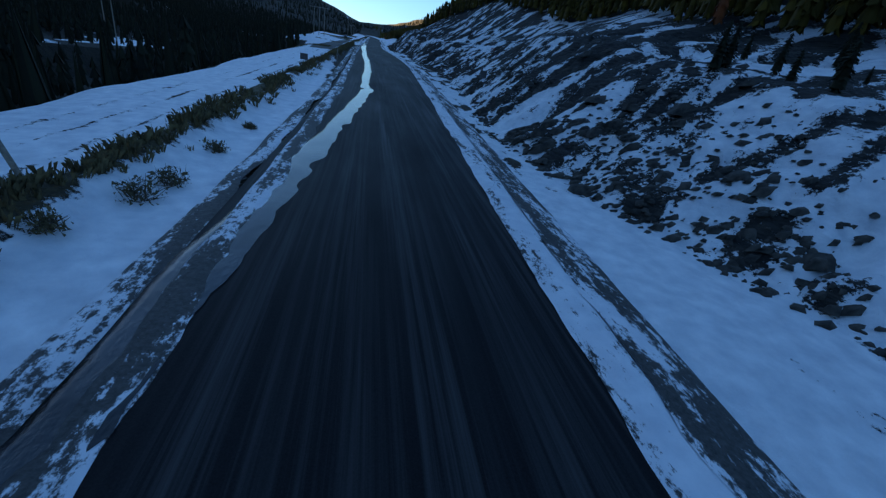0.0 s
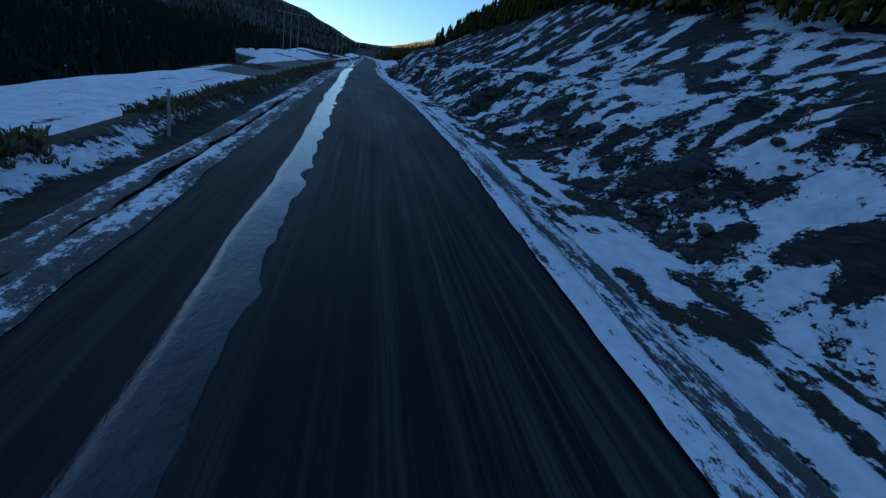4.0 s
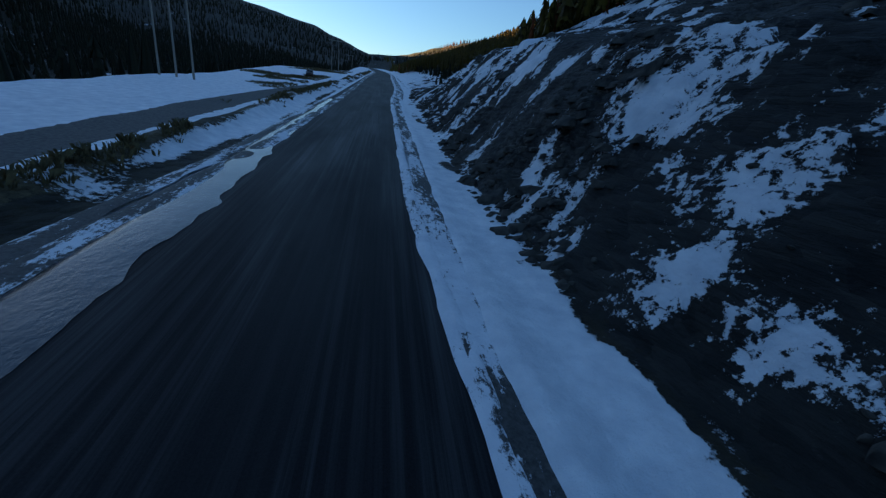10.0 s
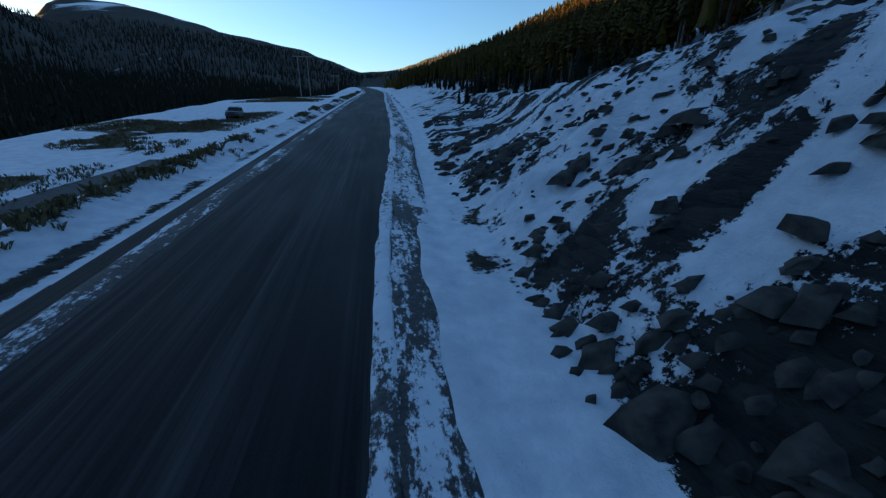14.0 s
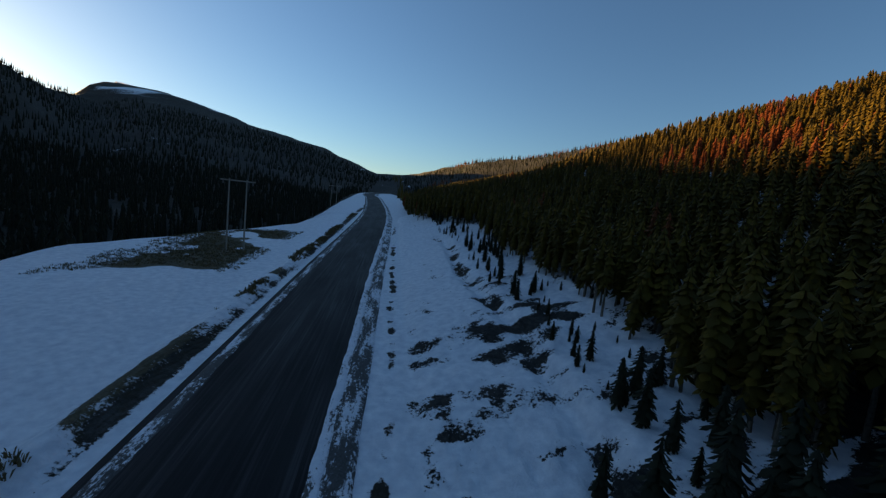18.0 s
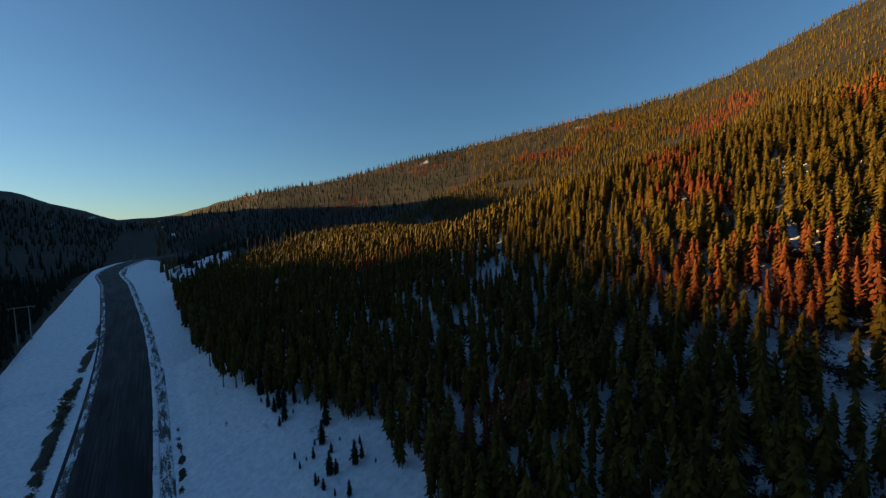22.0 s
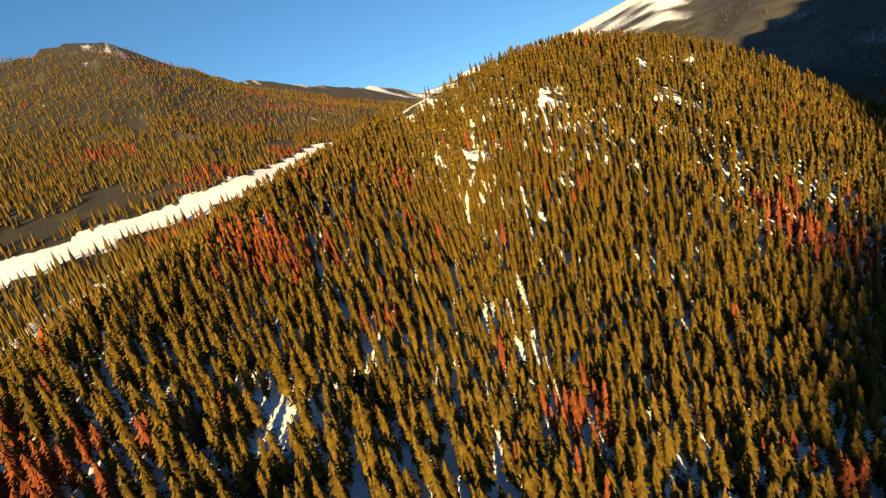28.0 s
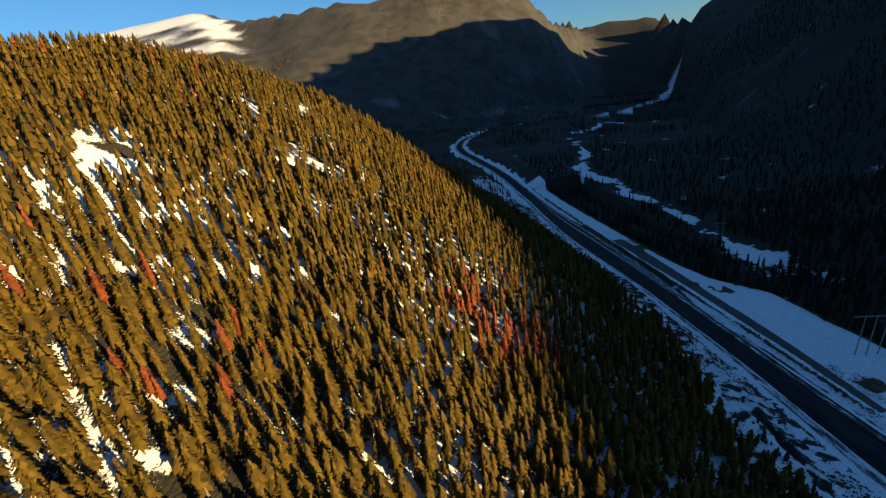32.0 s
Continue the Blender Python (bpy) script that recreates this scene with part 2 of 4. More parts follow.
def terrain(x, y):
    x, y = np.asarray(x, float), np.asarray(y, float)
    r = np.hypot(x - HUB[0], y - HUB[1])
    near, far = near_z(x, y), far_z(x, y)
    inside = (1 - sstep(r, 420, 620)) * (1 - sstep(y, 640, 800)) * sstep(y, -230, -20)
    near = near * inside + (far - 6) * (1 - inside)
    z = np.where(r < 110, near, upper(near, far, 5.0) * sstep(r, 110, 190) + near * (1 - sstep(r, 110, 190)))
    keep = (np.abs(x) < 60) & (y > -40) & (y < 470)
    z = np.where(keep, near, z)
    d, zr = to_road(x, y)
    band = np.where((y > -40) & (y < 470), np.where(x > 0, np.maximum(road_edge(y) + 0.5, 4.0), 5.0), 7.0)
    flat = 1 - sstep(d, band, band + np.where((y > -40) & (y < 470), 1.0, 26.0))
    return z * (1 - flat) + (zr - 0.06) * flat


def mesh_of(name, verts, faces, smooth=False):
    """A mesh from arrays of vertices and of equal-sided faces."""
    me = bpy.data.meshes.new(name)
    verts, faces = np.asarray(verts, np.float32), np.asarray(faces, np.int32)
    n = faces.shape[1]
    me.vertices.add(len(verts))
    me.vertices.foreach_set("co", verts.ravel())
    me.loops.add(faces.size)
    me.loops.foreach_set("vertex_index", faces.ravel())
    me.polygons.add(len(faces))
    me.polygons.foreach_set("loop_start", np.arange(0, faces.size, n, dtype=np.int32))
    if smooth:
        me.polygons.foreach_set("use_smooth", np.ones(len(faces), bool))
    me.update(calc_edges=True)
    return me


def sheet(name, gx, gy, gz, smooth=True):
    """A mesh over a grid of points."""
    ny, nx = gx.shape
    idx = np.arange(nx * ny).reshape(ny, nx)
    faces = np.stack([idx[:-1, :-1], idx[:-1, 1:], idx[1:, 1:], idx[1:, :-1]], -1).reshape(-1, 4)
    return mesh_of(name, np.stack([gx, gy, gz], -1).reshape(-1, 3), faces, smooth)


def part(name, me, material, parent=None, label=""):
    ob = new(name, me)
    if material:
        me.materials.clear()
        me.materials.append(material)
    if parent:
        ob.parent = parent
    return tagged(ob, label)


# ---- materials ----
def nodes_of(name):
    m = bpy.data.materials.new(name)
    m.use_nodes = True
    nt = m.node_tree
    return m, nt, nt.nodes["Principled BSDF"]


def node(nt, kind, **vals):
    n = nt.nodes.new(kind)
    for k, v in vals.items():
        n.inputs[k.replace("_", " ")].default_value = v
    return n


def tex(nt, scale, detail=4.0, rough=0.55, stretch=(1, 1, 1)):
    geo = nt.nodes.new("ShaderNodeNewGeometry")
    mp = nt.nodes.new("ShaderNodeMapping")
    mp.inputs["Scale"].default_value = stretch
    nt.links.new(geo.outputs["Position"], mp.inputs["Vector"])
    n = node(nt, "ShaderNodeTexNoise", Scale=scale, Detail=detail, Roughness=rough)
    nt.links.new(mp.outputs["Vector"], n.inputs["Vector"])
    return n.outputs["Fac"]


def ramp(nt, fac, a, b, ca, cb):
    n = nt.nodes.new("ShaderNodeValToRGB")
    e = n.color_ramp.elements
    e[0].position, e[1].position = a, b
    e[0].color, e[1].color = (*ca, 1), (*cb, 1)
    nt.links.new(fac, n.inputs["Fac"])
    return n.outputs["Color"]


def mix(nt, fac, a, b):
    n = nt.nodes.new("ShaderNodeMix")
    n.data_type = "RGBA"
    for sock, v in ((n.inputs["Factor"], fac), (n.inputs[6], a), (n.inputs[7], b)):
        if isinstance(v, (tuple, float, int)):
            sock.default_value = (*v, 1) if isinstance(v, tuple) else v
        else:
            nt.links.new(v, sock)
    return n.outputs[2]


def math_node(nt, op, a, b=0.0, c=0.0):
    n = nt.nodes.new("ShaderNodeMath")
    n.operation = op
    for sock, v in zip(n.inputs, (a, b, c)):
        if isinstance(v, (float, int)):
            sock.default_value = v
        else:
            nt.links.new(v, sock)
    return n.outputs[0]


def bump(nt, bsdf, height, strength, distance):
    n = node(nt, "ShaderNodeBump", Strength=strength, Distance=distance)
    nt.links.new(height, n.inputs["Height"])
    nt.links.new(n.outputs["Normal"], bsdf.inputs["Normal"])


def attr(nt, name):
    n = nt.nodes.new("ShaderNodeAttribute")
    n.attribute_name = name
    return n.outputs["Fac"]


def plain(name, a, b, scale, rough=0.8, relief=0.3, dist=0.02, metal=0.0):
    m, nt, p = nodes_of(name)
    f = tex(nt, scale)
    nt.links.new(ramp(nt, f, 0.3, 0.7, a, b), p.inputs["Base Color"])
    p.inputs["Roughness"].default_value, p.inputs["Metallic"].default_value = rough, metal
    bump(nt, p, f, relief, dist)
    return m


def needles(name, a, b):
    m, nt, p = nodes_of(name)
    geo = nt.nodes.new("ShaderNodeNewGeometry")
    info = nt.nodes.new("ShaderNodeObjectInfo")
    patch = tex(nt, 0.11, 3)
    f = math_node(nt, "ADD", math_node(nt, "MULTIPLY", geo.outputs["Random Per Island"], 0.55), math_node(nt, "MULTIPLY", patch, 0.6))
    f = math_node(nt, "ADD", f, math_node(nt, "MULTIPLY", info.outputs["Random"], 0.2))
    nt.links.new(ramp(nt, f, 0.2, 0.95, a, b), p.inputs["Base Color"])
    p.inputs["Roughness"].default_value = 0.75
    p.inputs["Specular IOR Level"].default_value = 0.15
    return m


GREEN = needles("needles_green", (0.024, 0.018, 0.003), (0.125, 0.078, 0.009))
# Darker needles for young spruces; on shaded slopes the shade is in this colour.
SPRUCE_AND_SHADE = needles("needles_spruce_and_shade", (0.006, 0.008, 0.005), (0.026, 0.028, 0.014))
RUST = needles("needles_rust", (0.085, 0.024, 0.008), (0.20, 0.052, 0.015))
BARK = plain("bark", (0.10, 0.075, 0.055), (0.21, 0.17, 0.13), 6, 0.9)
WOOD = plain("weathered_wood", (0.20, 0.175, 0.14), (0.36, 0.32, 0.26), 9, 0.85)


def ground_material():
    m, nt, p = nodes_of("ground_cover")
    snow = ramp(nt, tex(nt, 1.3, 5), 0.3, 0.72, (0.64, 0.67, 0.71), (0.90, 0.91, 0.92))
    strata = tex(nt, 1.1, 6, 0.65, (0.5, 0.5, 3.2))
    vor = nt.nodes.new("ShaderNodeTexVoronoi")
    vor.inputs["Scale"].default_value = 2.1
    warp = nt.nodes.new("ShaderNodeMapping")
    warp.inputs["Scale"].default_value = (1.0, 0.55, 1.7)
    co = nt.nodes.new("ShaderNodeTexCoord")
    nt.links.new(co.outputs["Object"], warp.inputs["Vector"])
    nt.links.new(warp.outputs[0], vor.inputs["Vector"])
    sep = nt.nodes.new("ShaderNodeSeparateColor")
    nt.links.new(vor.outputs["Color"], sep.inputs[0])
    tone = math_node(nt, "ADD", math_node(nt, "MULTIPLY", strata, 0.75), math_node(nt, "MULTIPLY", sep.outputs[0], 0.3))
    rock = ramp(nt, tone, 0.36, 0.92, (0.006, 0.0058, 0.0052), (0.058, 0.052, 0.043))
    gravel = ramp(nt, tex(nt, 7.0, 5, 0.7), 0.3, 0.75, (0.020, 0.019, 0.017), (0.100, 0.092, 0.079))
    grass = ramp(nt, tex(nt, 5.0, 5, 0.7), 0.3, 0.7, (0.035, 0.027, 0.014), (0.15, 0.112, 0.052))
    floor = ramp(nt, tex(nt, 0.8, 5, 0.6), 0.35, 0.7, (0.012, 0.010, 0.005), (0.040, 0.030, 0.013))
    fine = tex(nt, 3.4, 8, 0.74)
    broad = tex(nt, 0.45, 4, 0.6)
    patchy = math_node(nt, "ADD", math_node(nt, "MULTIPLY", fine, 0.6), math_node(nt, "MULTIPLY", broad, 0.4))

    wild = math_node(nt, "MULTIPLY_ADD", attr(nt, "rocky"), 2.5, 1.1)

    def edge(name, sharp):
        v = math_node(nt, "ADD", attr(nt, name), math_node(nt, "MULTIPLY", math_node(nt, "SUBTRACT", patchy, 0.5), wild))
        return math_node(nt, "MULTIPLY_ADD", math_node(nt, "SUBTRACT", v, 0.5), sharp, 0.5)

    def clamped(v):
        n = nt.nodes.new("ShaderNodeClamp")
        nt.links.new(v, n.inputs["Value"])
        return n.outputs[0]

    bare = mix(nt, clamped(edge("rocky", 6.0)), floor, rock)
    bare = mix(nt, clamped(edge("gravelly", 6.0)), bare, gravel)
    bare = mix(nt, clamped(edge("grassy", 8.0)), bare, grass)
    worn = ramp(nt, tex(nt, 0.022, 7, 0.66), 0.44, 0.60, (0, 0, 0), (1, 1, 1))
    bare = mix(nt, math_node(nt, "MULTIPLY", worn, 0.6), bare, (0.012, 0.012, 0.008))
    white = clamped(edge("snowy", 20.0))
    nt.links.new(mix(nt, white, bare, snow), p.inputs["Base Color"])
    nt.links.new(math_node(nt, "MULTIPLY_ADD", white, -0.25, 0.92), p.inputs["Roughness"])
    stony = math_node(nt, "ADD", strata, math_node(nt, "MULTIPLY", vor.outputs["Distance"], -0.6))
    h = math_node(nt, "ADD", math_node(nt, "MULTIPLY", white, 0.5), math_node(nt, "MULTIPLY", stony, math_node(nt, "SUBTRACT", 1.15, white)))
    h = math_node(nt, "ADD", h, math_node(nt, "MULTIPLY", tex(nt, 5.0, 6, 0.7), 0.22))
    bump(nt, p, h, 1.0, 0.35)
    return m


def asphalt_material():
    m, nt, p = nodes_of("wet_asphalt")
    grain = tex(nt, 30, 3, 0.7)
    streak = tex(nt, 1.0, 6, 0.7, (4.2, 0.018, 1))
    track = tex(nt, 1.0, 3, 0.5, (0.75, 0.006, 1))
    blot = tex(nt, 0.35, 4, 0.6, (1, 0.25, 1))
    base = ramp(nt, grain, 0.3, 0.75, (0.004, 0.004, 0.005), (0.016, 0.015, 0.016))
    salt = math_node(nt, "MULTIPLY", ramp(nt, streak, 0.44, 0.74, (0, 0, 0), (1, 1, 1)), ramp(nt, track, 0.38, 0.62, (0.15, 0.15, 0.15), (1, 1, 1)))
    base = mix(nt, math_node(nt, "MULTIPLY", salt, 0.42), base, (0.17, 0.165, 0.16))
    nt.links.new(base, p.inputs["Base Color"])
    nt.links.new(math_node(nt, "MULTIPLY_ADD", blot, 0.45, 0.45), p.inputs["Roughness"])
    p.inputs["Specular IOR Level"].default_value = 0.14
    bump(nt, p, math_node(nt, "ADD", grain, math_node(nt, "MULTIPLY", streak, 2.0)), 0.25, 0.015)
    return m


def snow_material(name, dirt):
    m, nt, p = nodes_of(name)
    white = ramp(nt, tex(nt, 1.6, 5), 0.3, 0.75, (0.64, 0.66, 0.70), (0.82, 0.83, 0.85))
    mud = ramp(nt, tex(nt, 9, 4, 0.7), 0.3, 0.75, (0.018, 0.017, 0.016), (0.095, 0.088, 0.08))
    broad = tex(nt, 0.9, 4, 0.6, (1.4, 0.22, 1))
    fine = tex(nt, 4.5, 8, 0.78, (1.1, 0.6, 1))
    both = math_node(nt, "ADD", math_node(nt, "MULTIPLY", broad, 0.5), math_node(nt, "MULTIPLY", fine, 0.5))
    f = ramp(nt, both, 0.62 - dirt, 0.655 - dirt, (0, 0, 0), (1, 1, 1))
    nt.links.new(mix(nt, f, white, mud), p.inputs["Base Color"])
    p.inputs["Roughness"].default_value = 0.7
    bump(nt, p, tex(nt, 4, 6, 0.6), 0.6, 0.08)
    return m


def ice_material():
    m, nt, p = nodes_of("road_ice")
    f = tex(nt, 0.9, 5, 0.65, (1, 0.4, 1))
    nt.links.new(ramp(nt, f, 0.38, 0.75, (0.006, 0.007, 0.008), (0.045, 0.052, 0.060)), p.inputs["Base Color"])
    p.inputs["Roughness"].default_value = 0.16
    bump(nt, p, tex(nt, 5.0, 5, 0.65, (1, 0.6, 1)), 0.6, 0.035)
    return m


GROUND, ASPHALT, ICE = ground_material(), asphalt_material(), ice_material()
GRAVEL = plain('track_gravel', (0.035, 0.032, 0.030), (0.11, 0.10, 0.09), 5, 0.85, 0.4, 0.03)
SNOWBANK = snow_material("ploughed_snow", 0.085)
SLUSH = snow_material("dirty_slush", 0.15)
WET_SLUSH = snow_material("wet_slush", 0.165)

# patches of dead trees: centre, half-lengths, turn
RED_STANDS = [(140, 368, 20, 12, 0.6), (110, 403, 10, 12, 0.0), (84, 350, 6, 8, 0.0), (75, 270, 15, 8, -0.5), (70, 371, 11, 22, 0.1), (92, 393, 10, 12, 0.0), (118, 424, 14, 6, 0.4), (56, 457, 10, 6, 0.0), (150, 328, 6, 5, 0.0), (63, 330, 9, 4, 0.5), (36, 392, 8, 7, 0.0)]
CLEARING = [(150, 545), (215, 582), (247, 568), (300, 500), (322, 474), (340, 425), (368, 330), (420, 274), (520, 190)]


CREEK = [(-75, 165), (-84, 60), (-68, -60), (-110, -160), (-140, -300), (-250, -430), (-420, -520)]


def clearing(x, y):
    """Distance to the snowy strip that runs up behind the hill."""
    return along(x, y, CLEARING)


def creek(x, y):
    """Distance to the frozen creek on the valley floor."""
    return along(x, y, CREEK)


def along(x, y, course):
    d = np.full(np.shape(x), 1e9)
    for (ax, ay), (bx, by) in zip(course[:-1], course[1:]):
        t = np.clip(((x - ax) * (bx - ax) + (y - ay) * (by - ay)) / ((bx - ax) ** 2 + (by - ay) ** 2), 0, 1)
        d = np.minimum(d, np.hypot(x - ax - t * (bx - ax), y - ay - t * (by - ay)))
    return d


# ---- ground ----


def lines(lo, hi, step, reach, grow):
    mid = list(np.arange(lo, hi + step * 0.5, step))
    s, a = step, hi
    up = []
    while a < reach:
        s *= grow
        a += s
        up.append(a)
    s, a = step, lo
    down = []
    while a > -reach:
        s *= grow
        a -= s
        down.append(a)
    return np.array(down[::-1] + mid + up)


COLS = lines(-30, 34, 0.5, 3400, 1.05)
COLS = np.concatenate([COLS[COLS < 3], np.arange(3, 24, 0.28), COLS[COLS > 24.1]])
ROWS = lines(-6, 450, 0.75, 3400, 1.05)
ROWS = np.concatenate([ROWS[ROWS < -6.1], np.arange(-6, 322, 0.5), ROWS[ROWS > 322.2]])
GX, GY = np.meshgrid(COLS, ROWS)
GZ = terrain(GX, GY)
ground = tagged(new("ground", sheet("ground", GX, GY, GZ)), "snow-covered mountain ground with bare rock, gravel and dry grass", "ground", kind="structure")
ground.data.materials.append(GROUND)


def cover(x, y, z):
    """How far each spot is snowy, rocky, gravelly, grassy."""
    sy, sx = np.gradient(z)
    dx = np.gradient(x, axis=1)
    dy = np.gradient(y, axis=0)
    steep = np.hypot(sx / dx, sy / dy)
    r = np.hypot(x - HUB[0], y - HUB[1])
    n1, n2 = fbm(x, y, 22, 5, 60), fbm(x, y, 5, 4, 61)
    toe = toe_x(y) + 0.9 * n2
    cutband = sstep(x, toe - 0.7, toe + 0.5) * (1 - sstep(x, 40, 46)) * (1 - sstep(y, 335, 380)) * (r < 420)
    n3 = fbm(x * 0.45 + y * 0.3, y, 4.5, 4, 62)
    n4 = fbm(x * 0.8 - y * 0.5, y * 0.8 + x * 0.3, 1.6, 3, 65)
    lower_bare = np.interp(y, [0, 20, 45, 62, 80, 100, 125, 150, 165, 200, 220, 228, 262, 300, 340], [0.20, 0.26, 0.36, 0.32, 0.38, 0.48, 0.44, 0.34, 0.40, 0.64, 0.60, 0.38, 0.24, 0.12, 0.03])
    upper_bare = np.interp(y, [0, 12, 20, 45, 62, 80, 100, 140, 165, 196, 204, 225, 262, 300, 340], [0.05, 0.08, 0.35, 0.72, 0.52, 0.62, 0.64, 0.60, 0.66, 0.84, 0.76, 0.40, 0.24, 0.12, 0.03])
    level = np.where((y > 95) & (y < 240), bench_x(y), toe_x(y) + np.interp(y, [0, 20, 45, 95], [3, 4.5, 4.5, 8]))
    split = sstep(x, level - 0.6, level + 0.8)
    bare = lower_bare * (1 - split) + upper_bare * split
    onbench = np.exp(-((x - level - 0.8 * n2) / np.interp(y, [95, 110, 150, 165, 200, 230], [2.0, 1.8, 0.9, 0.7, 0.7, 0.8])) ** 2) * sstep(y, 95, 104) * (1 - sstep(y, 218, 232))
    snowy = 0.90 - bare * cutband + (0.14 * n1 + 0.30 * n3 + 0.35 * n2 + 1.1 * n4 + 1.5 * fbm(x * 0.42 + 0.25 * y, y * 1.15 - 0.2 * x, 1.5, 4, 69)) * cutband * 0.95 + 0.12 * n2 + 0.55 * onbench * cutband
    # gravel heap and meltwater ice in the ditch
    snowy = snowy - 1.1 * np.exp(-((x - np.interp(y, [103, 114], [14.2, 13.0])) / 0.7) ** 2) * sstep(y, 101.5, 103) * (1 - sstep(y, 113, 115))
    ditch = sstep(x, road_edge(y) + 2.0, road_edge(y) + 3.0) * (1 - cutband) * (x > 0) * (r < 420)
    snowy = snowy - ditch * (np.interp(y, [0, 30, 60, 100, 150, 240, 275], [0.06, 0.14, 0.16, 0.24, 0.24, 0.14, 0.06]) + (1.1 * fbm(x * 1.5, y * 0.3, 1.5, 4, 68) + 0.6 * n4) * np.interp(y, [0, 30, 240, 275], [0.5, 1.0, 1.0, 0.35]))
    scarp = 1.5 * np.exp(-((x - scarp_x(y) + 0.9 - 0.8 * n2) / 1.1) ** 2) * sstep(y, 262, 274) * (1 - 0.4 * sstep(y, 312, 332)) * (1 - sstep(y, 392, 412))
    snowy = snowy - (0.36 + 0.8 * n2 + 1.0 * n4) * scarp
    streak = sstep(y, 262, 285) * (1 - sstep(y, 302, 316)) * sstep(x, 10.5, 12.5) * (1 - sstep(x, 17, 20))
    snowy = snowy - streak * (0.04 + 1.7 * fbm(x * 0.5 + y * 0.8, y * 0.3 - x * 0.25, 1.3, 3, 64) + 0.5 * n1)
    dashes = np.exp(-((x - 8.4 - 0.9 * n1) / 0.45) ** 2) * sstep(y, 300, 320) * (1 - sstep(y, 420, 450))
    snowy = snowy - dashes * (0.30 + 1.3 * n4)
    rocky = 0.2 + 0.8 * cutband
    gravelly = 0.25 + 0.9 * n1
    berm = np.interp(y, [0, 80, 130, 240, 300, 360, 420, 520], [-11, -10.5, -10.5, -10.5, -9.5, -9, -8, -8])
    onberm = np.exp(-((x - berm + 0.8 * n2) / 0.9) ** 2) * (r < 520)
    grassy = onberm * 1.2
    snowy = snowy - (np.interp(y, [245, 275], [0.62, 0.34]) + 0.9 * n2) * onberm
    # wet dark earth in the west ditch
    wet_x = np.interp(y, [0, 45, 70, 95, 125, 150, 170, 190, 205, 240, 300, 420], [-6.0, -6.0, -6.8, -7.7, -7.7, -8.6, -9.2, -9.0, -7.6, -7.4, -7.8, -7.4])
    wet_w = np.interp(y, [0, 45, 95, 125, 170, 195, 210, 300], [1.0, 1.0, 1.5, 1.7, 2.0, 1.3, 0.6, 0.7])
    wet = np.exp(-((x - wet_x + 0.5 * n2) / wet_w) ** 2) * (x < 0) * (r < 520)
    snowy = snowy - wet * (np.interp(y, [0, 60, 95, 190, 210, 420], [0.75, 0.75, 0.85, 0.85, 0.45, 0.5]) + 0.7 * n2)
    ruts = (np.exp(-((x + 13.6) / 0.35) ** 2) + np.exp(-((x + 15.4) / 0.3) ** 2) + 0.8 * np.exp(-((x + 17.6) / 0.5) ** 2)) * (y < 140) * (y > -60)
    snowy = snowy - ruts * (0.42 + 0.5 * n2)
    meadow = sstep(fbm(x, y, 15, 4, 71) + 0.35 * n2, 0.15, 0.27) * sstep(-x, 15, 19) * (1 - sstep(-x, 28, 36)) * (y > 130) * (y < 420)
    grassy = np.maximum(grassy, meadow * 1.1)
    snowy = snowy - 0.75 * meadow
    # wooded hillsides: thin snow under trees; open rock and snow high up
    wooded = sstep(x - np.interp(y, [0, 160, 206, 236, 258, 276, 298, 340, 408, 445, 700], [46, 40, 30, 25, 26, 34, 31, 28, 30, 16, 12]), 0, 5) * (y > -60)
    snowy = snowy - wooded * (0.24 - 0.5 * n1 - 0.6 * n2)
    snowy = np.where(clearing(x, y) < 17 + 8 * n2, 1.2, snowy)
    az = np.degrees(np.arctan2(x - HUB[0], y - HUB[1]))
    away = ((x > 46) | (y < -60) | (y > 740)) & (x > np.where(y < -60, -30, -3000))
    woodland = sstep(r, 230, 300) * away * (clearing(x, y) > 18)
    snowy = snowy - woodland * (0.78 - 0.5 * n1)
    peak = sstep(z, 330, 420) * (az > -60) * (az < 156) + sstep(r, 1500, 1900) * ((az > 100) & (az < 158))
    snowy = snowy + (0.58 + 1.6 * fbm(x * 0.7, y, 110, 5, 70)) * peak
    rocky = rocky + peak
    west = (x < np.where(y > 740, 0, 1) * np.interp(y, [120, 190, 208, 290, 375, 430, 560], [-24, -28, -40, -40, -48, -24, -24])) & ((np.abs(az) > 4) | (y > 740))
    snowy = np.where(west, -0.05 + 1.0 * n1 + 0.4 * n2, snowy)
    # snow caps to the north-west, grey scree to the south, snow along the valley road and creek
    cap = sstep(z, 185, 225) * (az > -38) * (az < -20)
    snowy = snowy + (0.72 + 1.1 * n1 + 0.5 * n2) * cap
    scree = sstep(r, 860, 1000) * ((az > 158) | (az < -158))
    rocky = rocky + scree
    snowy = np.where(scree > 0.5, -0.12 + 0.95 * fbm(x * 0.6, y, 50, 5, 66), snowy)
    d_far, _ = to_road(x, y)
    valley = (y < -50) & (d_far < 13 + 8 * n2)
    snowy = np.where(valley | (creek(x, y) < 4 + 22 * fbm(x, y, 18, 4, 67)), 0.95 + 0.3 * n2, snowy)
    gravelly = np.where(west, 0.0, gravelly)
    gravelly = np.where(scree > 0.5, 0.95 + 0.9 * n1, gravelly)
    return snowy, rocky, gravelly, grassy


